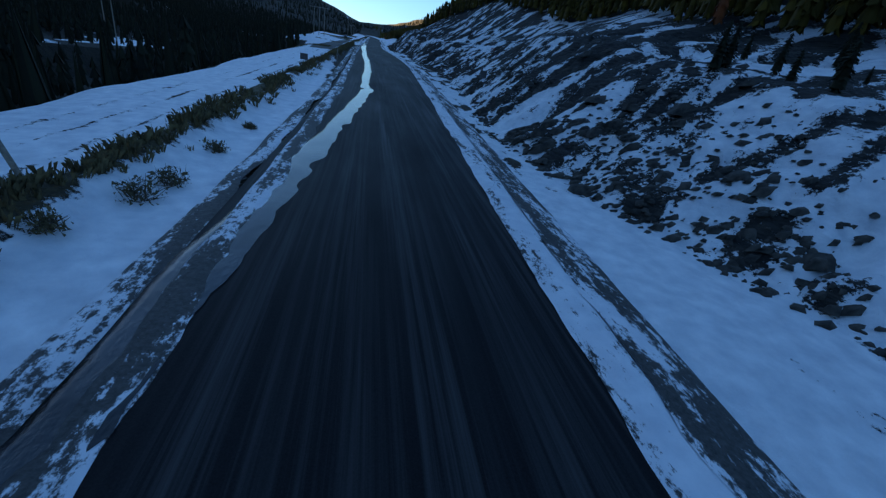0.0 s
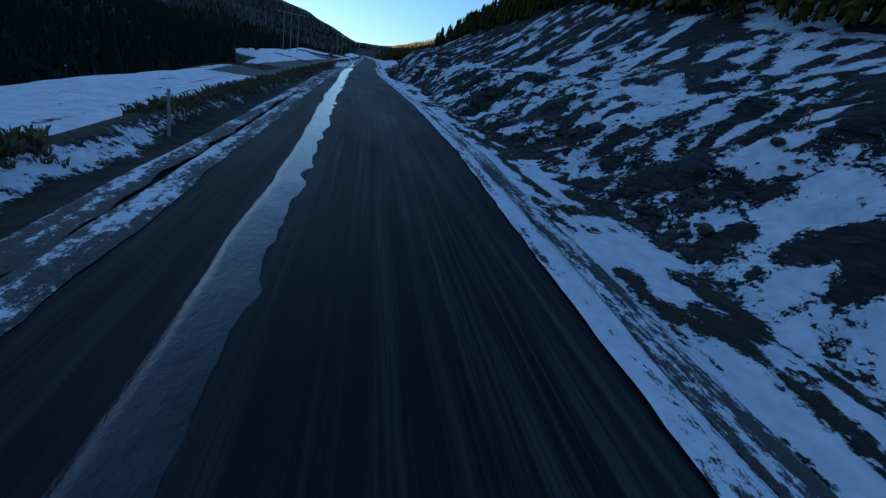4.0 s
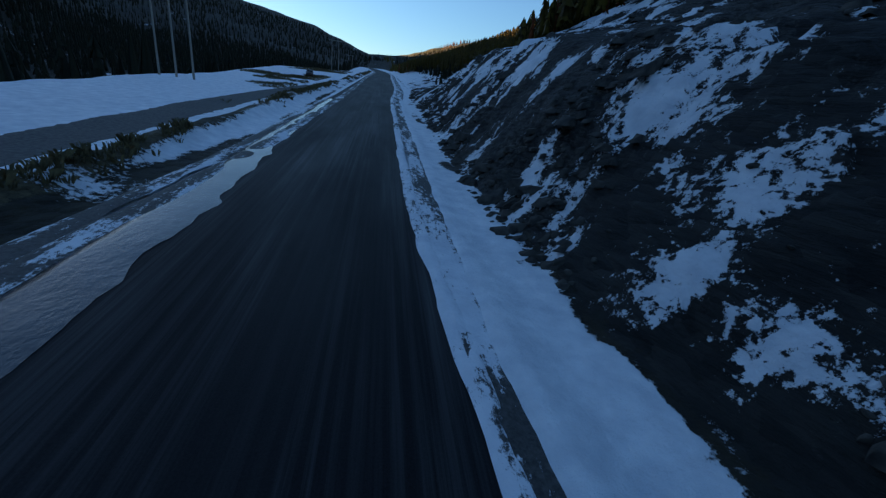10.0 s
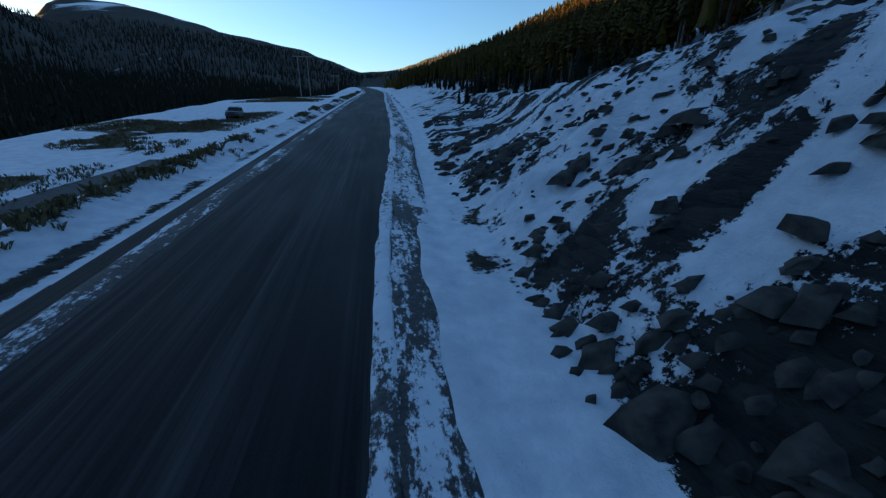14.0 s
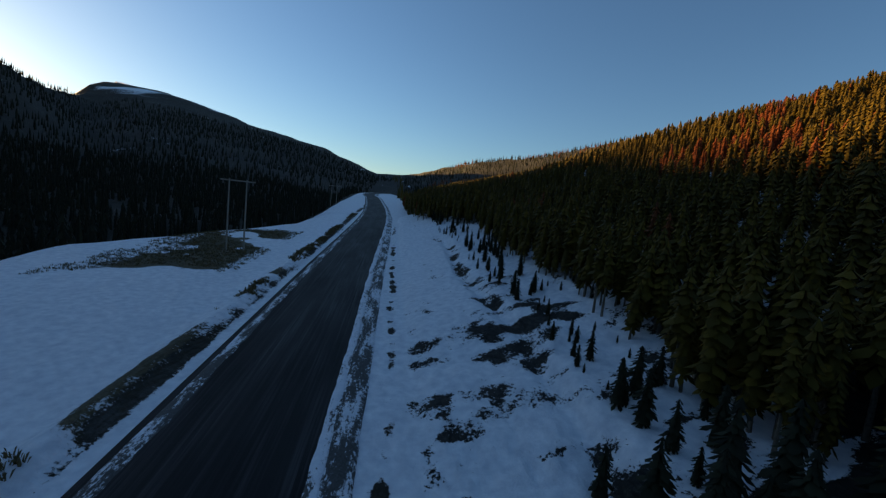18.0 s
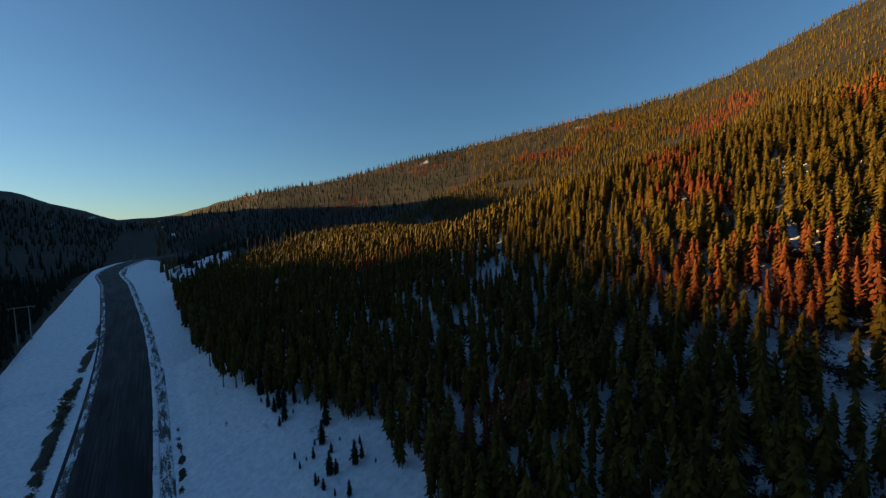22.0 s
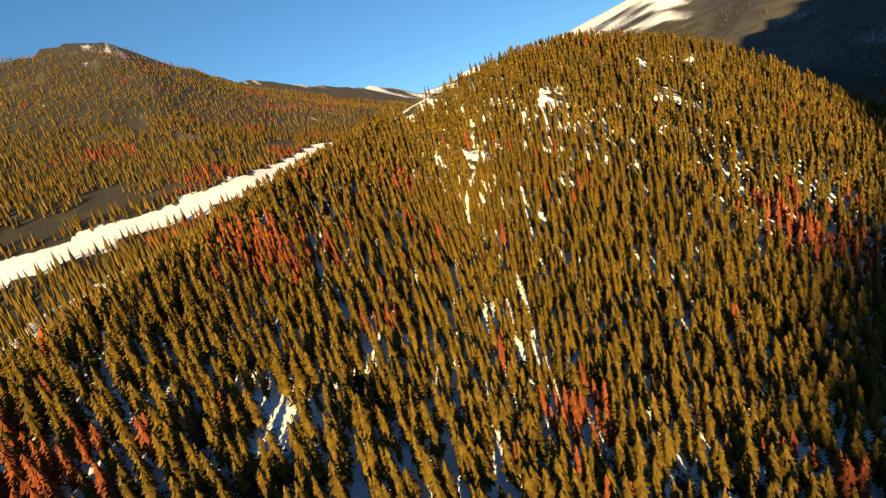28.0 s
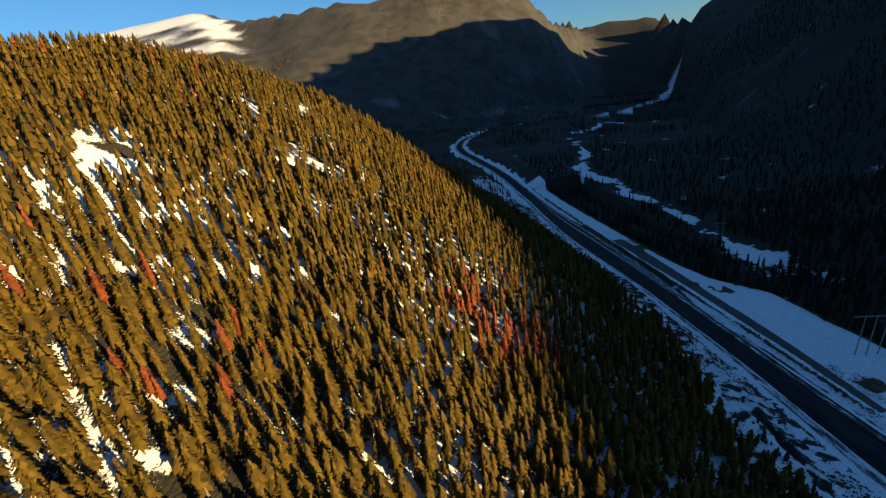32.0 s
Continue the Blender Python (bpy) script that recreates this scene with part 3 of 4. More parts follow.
for name, values in zip(("snowy", "rocky", "gravelly", "grassy"), cover(GX, GY, GZ)):
    a = ground.data.attributes.new(name, "FLOAT", "POINT")
    a.data.foreach_set("value", np.clip(values, -0.6, 1.6).astype(np.float32).ravel())

# ---- road ----


def strip(name, offs, lift, material, label, category="road", lo=-1e9, hi=1e9, kind="structure", fine=1.0):
    """A strip along the road's line between two offsets, which may be functions of the way along it."""
    pts = smooth_line(ROAD, fine)
    zs = np.interp(np.arange(len(pts)) / (len(pts) - 1), np.arange(len(LINE)) / (len(LINE) - 1), LINE_Z)
    zs = np.where(pts[:, 1] > -260, road_z(pts[:, 1]), np.maximum(5.0 - 0.03 * np.hypot(pts[:, 0] - 37, pts[:, 1] + 255), -20.0))
    use = (pts[:, 1] > lo) & (pts[:, 1] < hi)
    d = np.gradient(pts, axis=0)
    d /= np.hypot(d[:, 0], d[:, 1])[:, None]
    nrm = np.stack([d[:, 1], -d[:, 0]], 1)
    pts, nrm, zs = pts[use], nrm[use], zs[use]
    s = pts[:, 1]
    cols = offs(s)
    gx = pts[:, :1] + nrm[:, :1] * cols
    gy = pts[:, 1:] + nrm[:, 1:] * cols
    gz = zs[:, None] + lift(s, cols)
    ob = tagged(new(name, sheet(name, gx, gy, gz)), label, category, kind=kind)
    ob.data.materials.append(material)
    return ob


def terrain_lift(s, c):
    """A thin layer on the ground beside the straight road."""
    t = np.linspace(-1, 1, c.shape[1])[None, :]
    return terrain(c, s[:, None] + 0 * c) - road_z(s)[:, None] + 0.05 * (1 - t ** 4) - 0.02


def heap(top, seed, n, base=0.03):
    def f(s, c):
        t = np.linspace(0, 1, n)[None, :]
        return base + top * np.sin(np.pi * np.clip(t, 0.04, 0.96)) ** 0.7 * (0.75 + 0.8 * fbm(c, s[:, None] + 0 * c, 1.4, 4, seed)) - 0.25 * (t > 0.98)
    return f


def between(inner, outer, n, seed, amount):
    """Edges given by their offset along the way, made ragged."""
    def f(s):
        t = np.linspace(0, 1, n)[None, :]
        e = np.interp(s, *inner) + amount * (fbm(s, 0 * s + seed, 9, 4, seed) + 0.7 * fbm(s, 0 * s + seed, 1.3, 3, seed + 9))
        o = np.interp(s, *outer) + 0.5 * amount * fbm(s, 0 * s + seed, 5, 4, seed + 20)
        return e[:, None] * (1 - t) + o[:, None] * t
    return f


strip("road", between((EAST_Y, [-5.9] * 14), (EAST_Y, [v + 0.5 for v in EAST_X]), 17, 95, 0.0), lambda s, c: 0.05 - 0.0020 * c * c + 0.012 * fbm(c * 1.0, s[:, None] * 0.05 + 0 * c, 1.0, 2, 90), ASPHALT, "dark wet asphalt mountain road with pale salt streaks")
WEST_Y = [-50, 8, 30, 48, 91, 118, 145, 173, 205, 240]
strip("snowbank_east", between((EAST_Y, EAST_X), (EAST_Y, [v + w for v, w in zip(EAST_X, BANK_W)]), 9, 11, 0.22), heap(0.15, 13, 9), SNOWBANK, "ploughed snow bank along the road's edge", "snow bank", lo=-420, hi=740, fine=0.5)
strip("slush_east", between((EAST_Y, [v + w - 0.15 for v, w in zip(EAST_X, BANK_W)]), (EAST_Y, [v + w + 1.7 for v, w in zip(EAST_X, BANK_W)]), 9, 21, 0.35), lambda s, c: heap(0.10, 23, 9, 0.10)(s, c) - 0.33 * np.linspace(0, 1, 9)[None, :], SLUSH, "dirty slush in the roadside ditch", "slush", lo=-420, hi=740, fine=0.6)
strip("ice_west", between((WEST_Y, [-4.6, -4.6, -2.6, -1.2, -1.6, -2.9, -3.2, -4.0, -4.6, -5.2]), (WEST_Y, [-6.2, -6.2, -4.2, -3.1, -3.3, -4.4, -5.0, -6.1, -6.0, -5.9]), 8, 31, 0.7), heap(0.035, 33, 8, 0.025), ICE, "smooth refrozen ice along the road's edge", "ice", lo=-50, hi=240, fine=0.4)
EDGE_Y = [-50, 20, 45, 70, 95, 130, 165, 190, 205, 225, 250, 290, 320, 700]
EDGE_W = [-4.6, -4.6, -4.7, -5.0, -5.3, -6.0, -6.6, -5.6, -4.7, -4.4, -4.1, -4.2, -4.4, -4.6]
strip("snow_strip_west", between((EDGE_Y, EDGE_W), (EDGE_Y, [v - 1.1 for v in EDGE_W]), 9, 45, 0.3), heap(0.10, 47, 9, 0.0), WET_SLUSH, "strip of dirty ploughed snow on the road's shoulder", "snow", lo=-420, hi=740, fine=0.5)
strip("slush_west", between((EDGE_Y, [v - 1.5 for v in EDGE_W]), (EDGE_Y, [v - 2.5 for v in EDGE_W]), 8, 51, 0.5), heap(0.08, 53, 8, -0.30), WET_SLUSH, "dirty slush in the roadside ditch", "slush", lo=-120, hi=250, fine=0.6)

TRACK_Y = [60, 130, 160, 200, 240, 275, 420]
strip("side_track", between((TRACK_Y, [-13, -12.6, -12.4, -13.4, -13.2, -12.0, -10.0]), (TRACK_Y, [-18, -20.0, -20.5, -18.5, -17.2, -14.6, -13.0]), 10, 61, 0.5), lambda s, c: terrain_lift(s, c), GRAVEL, "worn dark gravel side track beside the road", "track", lo=128, hi=272, fine=0.7)

# ---- conifers ----


def conifer_shape(seed, tiers, fan, core, trunk_sides, bare=0.18):
    """Unit conifer, 1 high: crown triangles and trunk triangles."""
    rng = np.random.default_rng(seed)
    v, f = [], []
    if core:
        k = len(v)
        for j in range(core):
            a = 2 * math.pi * j / core
            v.append((0.075 * math.cos(a), 0.075 * math.sin(a), bare + 0.06))
        v.append((0, 0, 1.0))
        f += [(k + j, k + (j + 1) % core, k + core) for j in range(core)]
    for t in range(tiers):
        u = t / tiers
        z = bare + (1 - bare) * (0.02 + 0.97 * u ** 0.92)
        rad = (0.128 * (1 - u) ** 0.62 + 0.012) * rng.uniform(0.8, 1.15)
        if u < 0.18:
            rad *= 0.72
        n = max(3, int(round(fan * (1 - 0.45 * u))))
        rise = (1 - bare) / tiers
        a0 = rng.uniform(0, 6.28)
        for j in range(n):
            a = a0 + 2 * math.pi * j / n + rng.uniform(-0.25, 0.25)
            rr = rad * rng.uniform(0.65, 1.2)
            w = 0.85 * 2 * math.pi / n * 0.5
            drop = rng.uniform(0.02, 0.10) * (1 - u)
            k = len(v)
            tip = (rr * math.cos(a), rr * math.sin(a), z - drop)
            v += [(0.0, 0.0, z + rise * 1.15), (rr * 0.72 * math.cos(a - w), rr * 0.72 * math.sin(a - w), z + rise * 0.1 - drop * 0.5), tip,
                  (rr * 0.72 * math.cos(a + w), rr * 0.72 * math.sin(a + w), z + rise * 0.1 - drop * 0.5)]
            f += [(k, k + 1, k + 2), (k, k + 2, k + 3)]
    crown = (np.array(v), np.array(f))
    v, f = [], []
    for j in range(trunk_sides):
        a = 2 * math.pi * j / trunk_sides
        v.append((0.016 * math.cos(a), 0.016 * math.sin(a), -0.03))
        v.append((0.008 * math.cos(a), 0.008 * math.sin(a), 0.6))
    for j in range(trunk_sides):
        a, b = 2 * j, 2 * ((j + 1) % trunk_sides)
        f += [(a, b, b + 1), (a, b + 1, a + 1)]
    return crown, (np.array(v), np.array(f))


def plant(name, shapes, xs, ys, heights, material, label, trunks=True, seed=1):
    """Many conifers joined into one crown mesh and one trunk mesh under one thing."""
    rng = np.random.default_rng(seed)
    zs = terrain(xs, ys)
    pick = rng.integers(0, len(shapes), len(xs))
    turn = rng.uniform(0, 6.28, len(xs))
    wide = rng.uniform(1.1, 1.6, len(xs))
    lean = rng.normal(0, 0.022, (len(xs), 2))
    root = tagged(new(name), label, "forest", kind="stuff")
    for which, mat, pname in ((0, material, "crowns"), (1, BARK, "trunks")):
        if which == 1 and not trunks:
            continue
        allv, allf, base = [], [], 0
        for s, shape in enumerate(shapes):
            v, f = shape[which]
            m = pick == s
            if not m.any():
                continue
            c, q = np.cos(turn[m])[:, None], np.sin(turn[m])[:, None]
            h, w = heights[m][:, None], (heights[m] * wide[m])[:, None]
            vx = (v[None, :, 0] * c - v[None, :, 1] * q) * w
            vy = (v[None, :, 0] * q + v[None, :, 1] * c) * w
            vz = v[None, :, 2] * h
            vx = vx + xs[m][:, None] + lean[m][:, :1] * vz
            vy = vy + ys[m][:, None] + lean[m][:, 1:] * vz
            vz = vz + zs[m][:, None]
            n = m.sum()
            allv.append(np.stack([vx, vy, vz], -1).reshape(-1, 3))
            allf.append((f[None] + (base + np.arange(n) * len(v))[:, None, None]).reshape(-1, 3))
            base += n * len(v)
        part(pname, mesh_of(pname, np.concatenate(allv), np.concatenate(allf)), mat, root)
    return root


def forest_edge(y):
    return np.interp(y, [-100, 0, 16, 27, 48, 66, 100, 160, 206, 236, 258, 276, 298, 330, 350, 372, 408, 445, 500, 560, 700], [48, 48, 44, 38, 34, 40, 44, 40, 30, 25, 26, 31, 28, 27, 29, 28, 30, 16, 14, 10, 12])


def scatter(x0, x1, y0, y1, gap, seed):
    rng = np.random.default_rng(seed)
    xs, ys = np.meshgrid(np.arange(x0, x1, gap), np.arange(y0, y1, gap))
    xs, ys = xs.ravel(), ys.ravel()
    return xs + rng.uniform(-0.5, 0.5, xs.shape) * gap, ys + rng.uniform(-0.5, 0.5, ys.shape) * gap, rng


HIGH = [conifer_shape(s, 11, 7, 6, 4) for s in range(6)]
MID = [conifer_shape(s + 20, 4, 5, 4, 3) for s in range(6)]
LOW = [conifer_shape(s + 40, 1, 5, 5, 3, 0.0) for s in range(5)]


def woods(xs, ys, rng):
    """Which spots carry a tree, and which of them are dead and rust-red."""
    open_ = 0.5 * fbm(xs, ys, 30, 3, 81) + 0.9 * fbm(xs, ys, 8, 2, 82)
    keep = (xs > forest_edge(ys) + 2.0 * fbm(xs, ys, 12, 2, 83)) & (open_ < 0.44 + rng.uniform(-0.1, 0.15, xs.shape))
    keep &= clearing(xs, ys) > 15
    keep &= (xs < 178) | (ys > 300)
    red = fbm(xs, ys, 12, 2, 85) * 0.5 + rng.uniform(-0.45, 0.3, xs.shape)
    for cx, cy, a, b, turn in RED_STANDS:
        c, q = math.cos(turn), math.sin(turn)
        u, v = ((xs - cx) * c + (ys - cy) * q) / a, ((ys - cy) * c - (xs - cx) * q) / b
        red = np.maximum(red, 1.15 - np.hypot(u, v) + rng.uniform(-0.5, 0.3, xs.shape))
    red = red > 0.42
    return keep, red


xs, ys, rng = scatter(14, 208, -10, 570, 1.95, 5)
keep, red = woods(xs, ys, rng)
xs, ys, red = xs[keep], ys[keep], red[keep]
hs = rng.uniform(4.2, 7.8, len(xs)) * np.where(red, 0.95, 1.0)
close = (xs < 140) & (ys > 275) & (ys < 425)
for sel, shapes, mark, seed in ((close, HIGH, "near", 1), (~close, MID, "", 2)):
    for isred, mat, label in ((False, GREEN, "dense stand of green pines on the hillside"), (True, RUST, "stand of dead rust-red pines on the hillside")):
        m = sel & (red == isred)
        plant("red_pine_forest" if isred else "pine_forest", shapes, xs[m], ys[m], hs[m], mat, label, shapes is HIGH, seed + 10 * isred)

# valley-side conifers west of the road; their shade is put into the needle colour
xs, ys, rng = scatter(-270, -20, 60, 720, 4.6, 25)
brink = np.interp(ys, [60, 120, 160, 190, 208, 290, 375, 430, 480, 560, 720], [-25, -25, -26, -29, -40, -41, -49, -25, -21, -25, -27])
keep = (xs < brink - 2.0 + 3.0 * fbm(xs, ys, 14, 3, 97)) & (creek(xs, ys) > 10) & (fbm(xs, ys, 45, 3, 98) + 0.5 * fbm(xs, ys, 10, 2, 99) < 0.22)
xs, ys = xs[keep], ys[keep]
plant("valley_spruce_forest", MID, xs, ys, rng.uniform(4.5, 8.5, len(xs)), SPRUCE_AND_SHADE, "conifers on the valley side below the road, shade put into their dark needles", False, 37)

# woods across the gully behind the hill
xs, ys, rng = scatter(150, 640, 120, 720, 4.9, 15)
keep = ((xs > 208) | (ys > 570)) & (clearing(xs, ys) > 17) & (fbm(xs, ys, 40, 3, 95) < 0.3)
xs, ys = xs[keep], ys[keep]
hs = rng.uniform(5.0, 8.0, len(xs))
red = fbm(xs, ys, 60, 3, 96) + rng.uniform(-0.15, 0.15, len(xs)) > 0.24
plant("gully_pine_forest", LOW, xs[~red], ys[~red], hs[~red], GREEN, "green pines covering the slope across the gully", False, 35)
plant("gully_red_pine_forest", LOW, xs[red], ys[red], hs[red], RUST, "dead rust-red pines across the gully", False, 36)

# far woods on the surrounding slopes
xs, ys, rng = scatter(-900, 1150, -1300, 1150, 7.5, 9)
r = np.hypot(xs - HUB[0], ys - HUB[1])
zz = terrain(xs, ys)
near_box = ((xs > 150) & (xs < 640) & (ys > 120) & (ys < 720)) | (xs > 8) & (xs < 208) & (ys > -10) & (ys < 570)
west_open = (xs > np.interp(ys, [120, 200, 290, 375, 430, 560], [-25, -30, -42, -50, -26, -26])) & (xs < 10)
d_road, _ = to_road(xs, ys)
dens = np.where(xs > 0, 0.85, 0.75) + fbm(xs, ys, 80, 3, 91) * np.where(xs > 0, 0.5, 1.0)
dens = dens * (1 - 0.8 * sstep(zz, 300, 420))
dens = np.where((ys < -150) & (np.abs(xs) < 500), 0.28 + fbm(xs, ys, 70, 3, 94) * 1.3, dens)
dens = np.where((ys < -650) & (zz > 60), 0.20 + fbm(xs, ys, 60, 4, 94) * 1.2 - 0.0012 * zz, dens)
keep = ~near_box & ~(west_open & (r < 700)) & (d_road > 16) & (rng.uniform(0, 1, xs.shape) < dens) & (zz < 430 + 80 * fbm(xs, ys, 60, 3, 92)) & ((r < 1080) | (ys < -400) & (r < 1550)) & ~((xs < 0) & (ys > HUB[1]) & (zz > 195)) & (clearing(xs, ys) > 16) & (creek(xs, ys) > 9)
xs, ys = xs[keep], ys[keep]
hs = rng.uniform(4.8, 8.0, len(xs))
red = (fbm(xs, ys, 70, 3, 93) > 0.30) & (xs > 60)
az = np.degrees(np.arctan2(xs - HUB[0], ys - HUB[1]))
# Trees on the shaded slopes take darker needles, shade put into the colour.
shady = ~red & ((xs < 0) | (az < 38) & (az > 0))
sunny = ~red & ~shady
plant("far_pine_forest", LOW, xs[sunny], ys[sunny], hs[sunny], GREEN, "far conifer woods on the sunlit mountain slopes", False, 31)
plant("far_spruce_forest", LOW, xs[shady], ys[shady], hs[shady], SPRUCE_AND_SHADE, "far conifer woods on the mountain slopes, shade put into their dark needles", False, 33)
plant("far_red_pine_forest", LOW, xs[red], ys[red], hs[red], RUST, "far stand of dead rust-red pines", False, 32)


# ---- single things ----
def box(bm, size, at=(0, 0, 0), turn=None):
    m = Matrix.Translation(at) @ (turn or Matrix.Identity(4)) @ Matrix.Diagonal((*size, 1))
    return bmesh.ops.create_cube(bm, size=1.0, matrix=m)


def rod(bm, a, b, ra, rb, sides=8):
    a, b = Vector(a), Vector(b)
    m = Matrix.Translation((a + b) / 2) @ (b - a).to_track_quat("Z", "Y").to_matrix().to_4x4()
    bmesh.ops.create_cone(bm, cap_ends=True, segments=sides, radius1=ra, radius2=rb, depth=(b - a).length, matrix=m)


def built(name, make, bevel=0.0):
    bm = bmesh.new()
    make(bm)
    if bevel:
        bmesh.ops.bevel(bm, geom=bm.edges[:], offset=bevel, segments=1, affect="EDGES")
    me = bpy.data.meshes.new(name)
    bm.to_mesh(me)
    bm.free()
    return me


def height(x, y):
    return float(terrain(np.array([float(x)]), np.array([float(y)]))[0])


def at_ground(x, y, turn=0.0, sink=0.0):
    return pose(x, y, height(x, y) - sink, 0, 0, turn)


METAL = plain("dull_metal", (0.10, 0.10, 0.10), (0.20, 0.20, 0.20), 12, 0.5, 0.1, 0.005, 0.6)
PANEL = plain("board_back", (0.05, 0.05, 0.052), (0.10, 0.10, 0.105), 8, 0.6, 0.1, 0.004)
RED = plain("red_paint", (0.42, 0.05, 0.03), (0.55, 0.09, 0.05), 14, 0.5, 0.1, 0.004)
PALE = plain("pale_paint", (0.55, 0.55, 0.55), (0.72, 0.72, 0.72), 14, 0.5, 0.1, 0.004)
STONE = plain("boulder_stone", (0.013, 0.012, 0.010), (0.085, 0.073, 0.058), 2.6, 0.9, 0.6, 0.06)
STRAW = plain("dry_grass", (0.06, 0.046, 0.02), (0.21, 0.16, 0.07), 3, 0.9, 0.1, 0.01)


def power_pole_frame(x, y, tall, gap, turn, poles=(-1, 1)):
    root = tagged(new("power_pole_frame"), ("bare wooden three-pole" if len(poles) > 2 else "bare wooden two-pole") + " power line frame standing in the snow", "power pole", "power line frames")
    for k in poles:
        part("pole", built("pole", lambda bm: rod(bm, (k * gap / 2, 0, -0.4), (k * gap / 2, 0, tall), 0.17, 0.11, 9)), WOOD, root)
        part("insulator", built("insulator", lambda bm: rod(bm, (k * gap * 0.85, 0, tall - 0.42), (k * gap * 0.85, 0, tall - 0.95), 0.07, 0.11, 8)), METAL, root, "hanging dark insulator")
    part("crossarm", built("crossarm", lambda bm: box(bm, (gap * 2.0, 0.16, 0.22), (0, 0, tall - 0.3)), 0.015), WOOD, root)
    root.matrix_world = at_ground(x, y, turn)
    return root


for x, y, tall, gap, turn in ((-20.5, 380.0, 13.0, 2.9, 8), (-25.0, 524.0, 11.0, 2.9, 6), (-72.0, 136.0, 12.5, 3.2, -25)):
    power_pole_frame(x, y, tall, gap, turn)
power_pole_frame(-30.5, 252.0, 13.5, 5.6, -12, (-1, 0, 1))


def marker_post(x, y, tall, lean):
    root = tagged(new("marker_post"), "weathered wooden marker post leaning on the grassy verge", "post", "marker posts")
    part("shaft", built("shaft", lambda bm: rod(bm, (0, 0, -0.3), (0, 0, tall), 0.085, 0.07, 10), 0.008), WOOD, root)
    part("cap", built("cap", lambda bm: rod(bm, (0, 0, tall), (0, 0, tall + 0.05), 0.075, 0.055, 10)), PANEL, root, "dark painted post top")
    root.matrix_world = at_ground(x, y) @ pose(0, 0, 0, lean[0], lean[1], 20)


marker_post(-11.2, 12.2, 1.9, (4, -13))
marker_post(-8.8, 92.6, 2.1, (0, 2))


def road_board(x, y, turn, wide, high, legs):
    root = tagged(new("road_board"), "dark road work board on thin metal legs in the snow", "sign", "road work boards")
    part("panel", built("panel", lambda bm: box(bm, (wide, 0.03, high), (0, 0, legs + high / 2)), 0.008), PANEL, root)
    part("rim", built("rim", lambda bm: [box(bm, (wide + 0.06, 0.05, 0.04), (0, 0, legs + k * high)) for k in (0, 1)]), METAL, root, "thin metal rim")
    for k in (-1, 1):
        part("leg", built("leg", lambda bm: rod(bm, (k * wide * 0.42, 0, -0.2), (k * wide * 0.36, 0, legs + 0.1), 0.022, 0.022, 6)), METAL, root)
        part("brace", built("brace", lambda bm: rod(bm, (k * wide * 0.42, 0.45, -0.15), (k * wide * 0.36, 0, legs + 0.1), 0.018, 0.018, 6)), METAL, root)
    root.matrix_world = at_ground(x, y, turn)


road_board(-11.0, 62.5, 12, 1.0, 0.75, 0.75)
road_board(14.6, 62.0, -8, 1.0, 0.95, 0.7)
road_board(18.4, 91.0, -8, 0.9, 0.9, 0.6)


def barrier_stand(x, y, turn):
    root = tagged(new("barrier_stand"), "small red and white folding barrier stand in the snow", "barrier")
    for k in (-1, 1):
        part("leg", built("leg", lambda bm: rod(bm, (k * 0.33, 0, -0.1), (k * 0.27, 0, 1.15), 0.03, 0.03, 6)), RED, root)
    part("plank", built("plank", lambda bm: box(bm, (0.75, 0.03, 0.2), (0, 0, 0.98)), 0.006), RED, root)
    part("stripe", built("stripe", lambda bm: box(bm, (0.22, 0.04, 0.2), (0.05, 0, 0.98))), PALE, root, "white stripe")
    part("rail", built("rail", lambda bm: box(bm, (0.68, 0.03, 0.07), (0, 0, 0.5)), 0.006), PALE, root)
    root.matrix_world = at_ground(x, y, turn)


barrier_stand(23.0, 89.5, 15)


PAINT = plain("dark_car_paint", (0.012, 0.013, 0.015), (0.022, 0.023, 0.026), 3, 0.32, 0.05, 0.003)
GLASS = plain("tinted_car_glass", (0.010, 0.012, 0.014), (0.016, 0.018, 0.020), 2, 0.08, 0.02, 0.002)
RUBBER = plain("tyre_rubber", (0.010, 0.010, 0.010), (0.022, 0.022, 0.022), 20, 0.85, 0.3, 0.004)
LAMP = plain("lamp_glass", (0.30, 0.31, 0.32), (0.45, 0.46, 0.47), 9, 0.15, 0.05, 0.002)


def prism(bm, profile, half, taper=1.0):
    """A side profile of (length, height) drawn out across the car, narrower towards the top."""
    top = max(z for _, z in profile)
    low = min(z for _, z in profile)
    rings = []
    for k in (-1, 1):
        rings.append([bm.verts.new((k * half * (1 - (1 - taper) * (z - low) / (top - low)), y, z)) for y, z in profile])
    n = len(profile)
    bm.faces.new(rings[0])
    bm.faces.new(rings[1][::-1])
    for i in range(n):
        j = (i + 1) % n
        bm.faces.new([rings[0][j], rings[0][i], rings[1][i], rings[1][j]])
    bmesh.ops.recalc_face_normals(bm, faces=bm.faces[:])


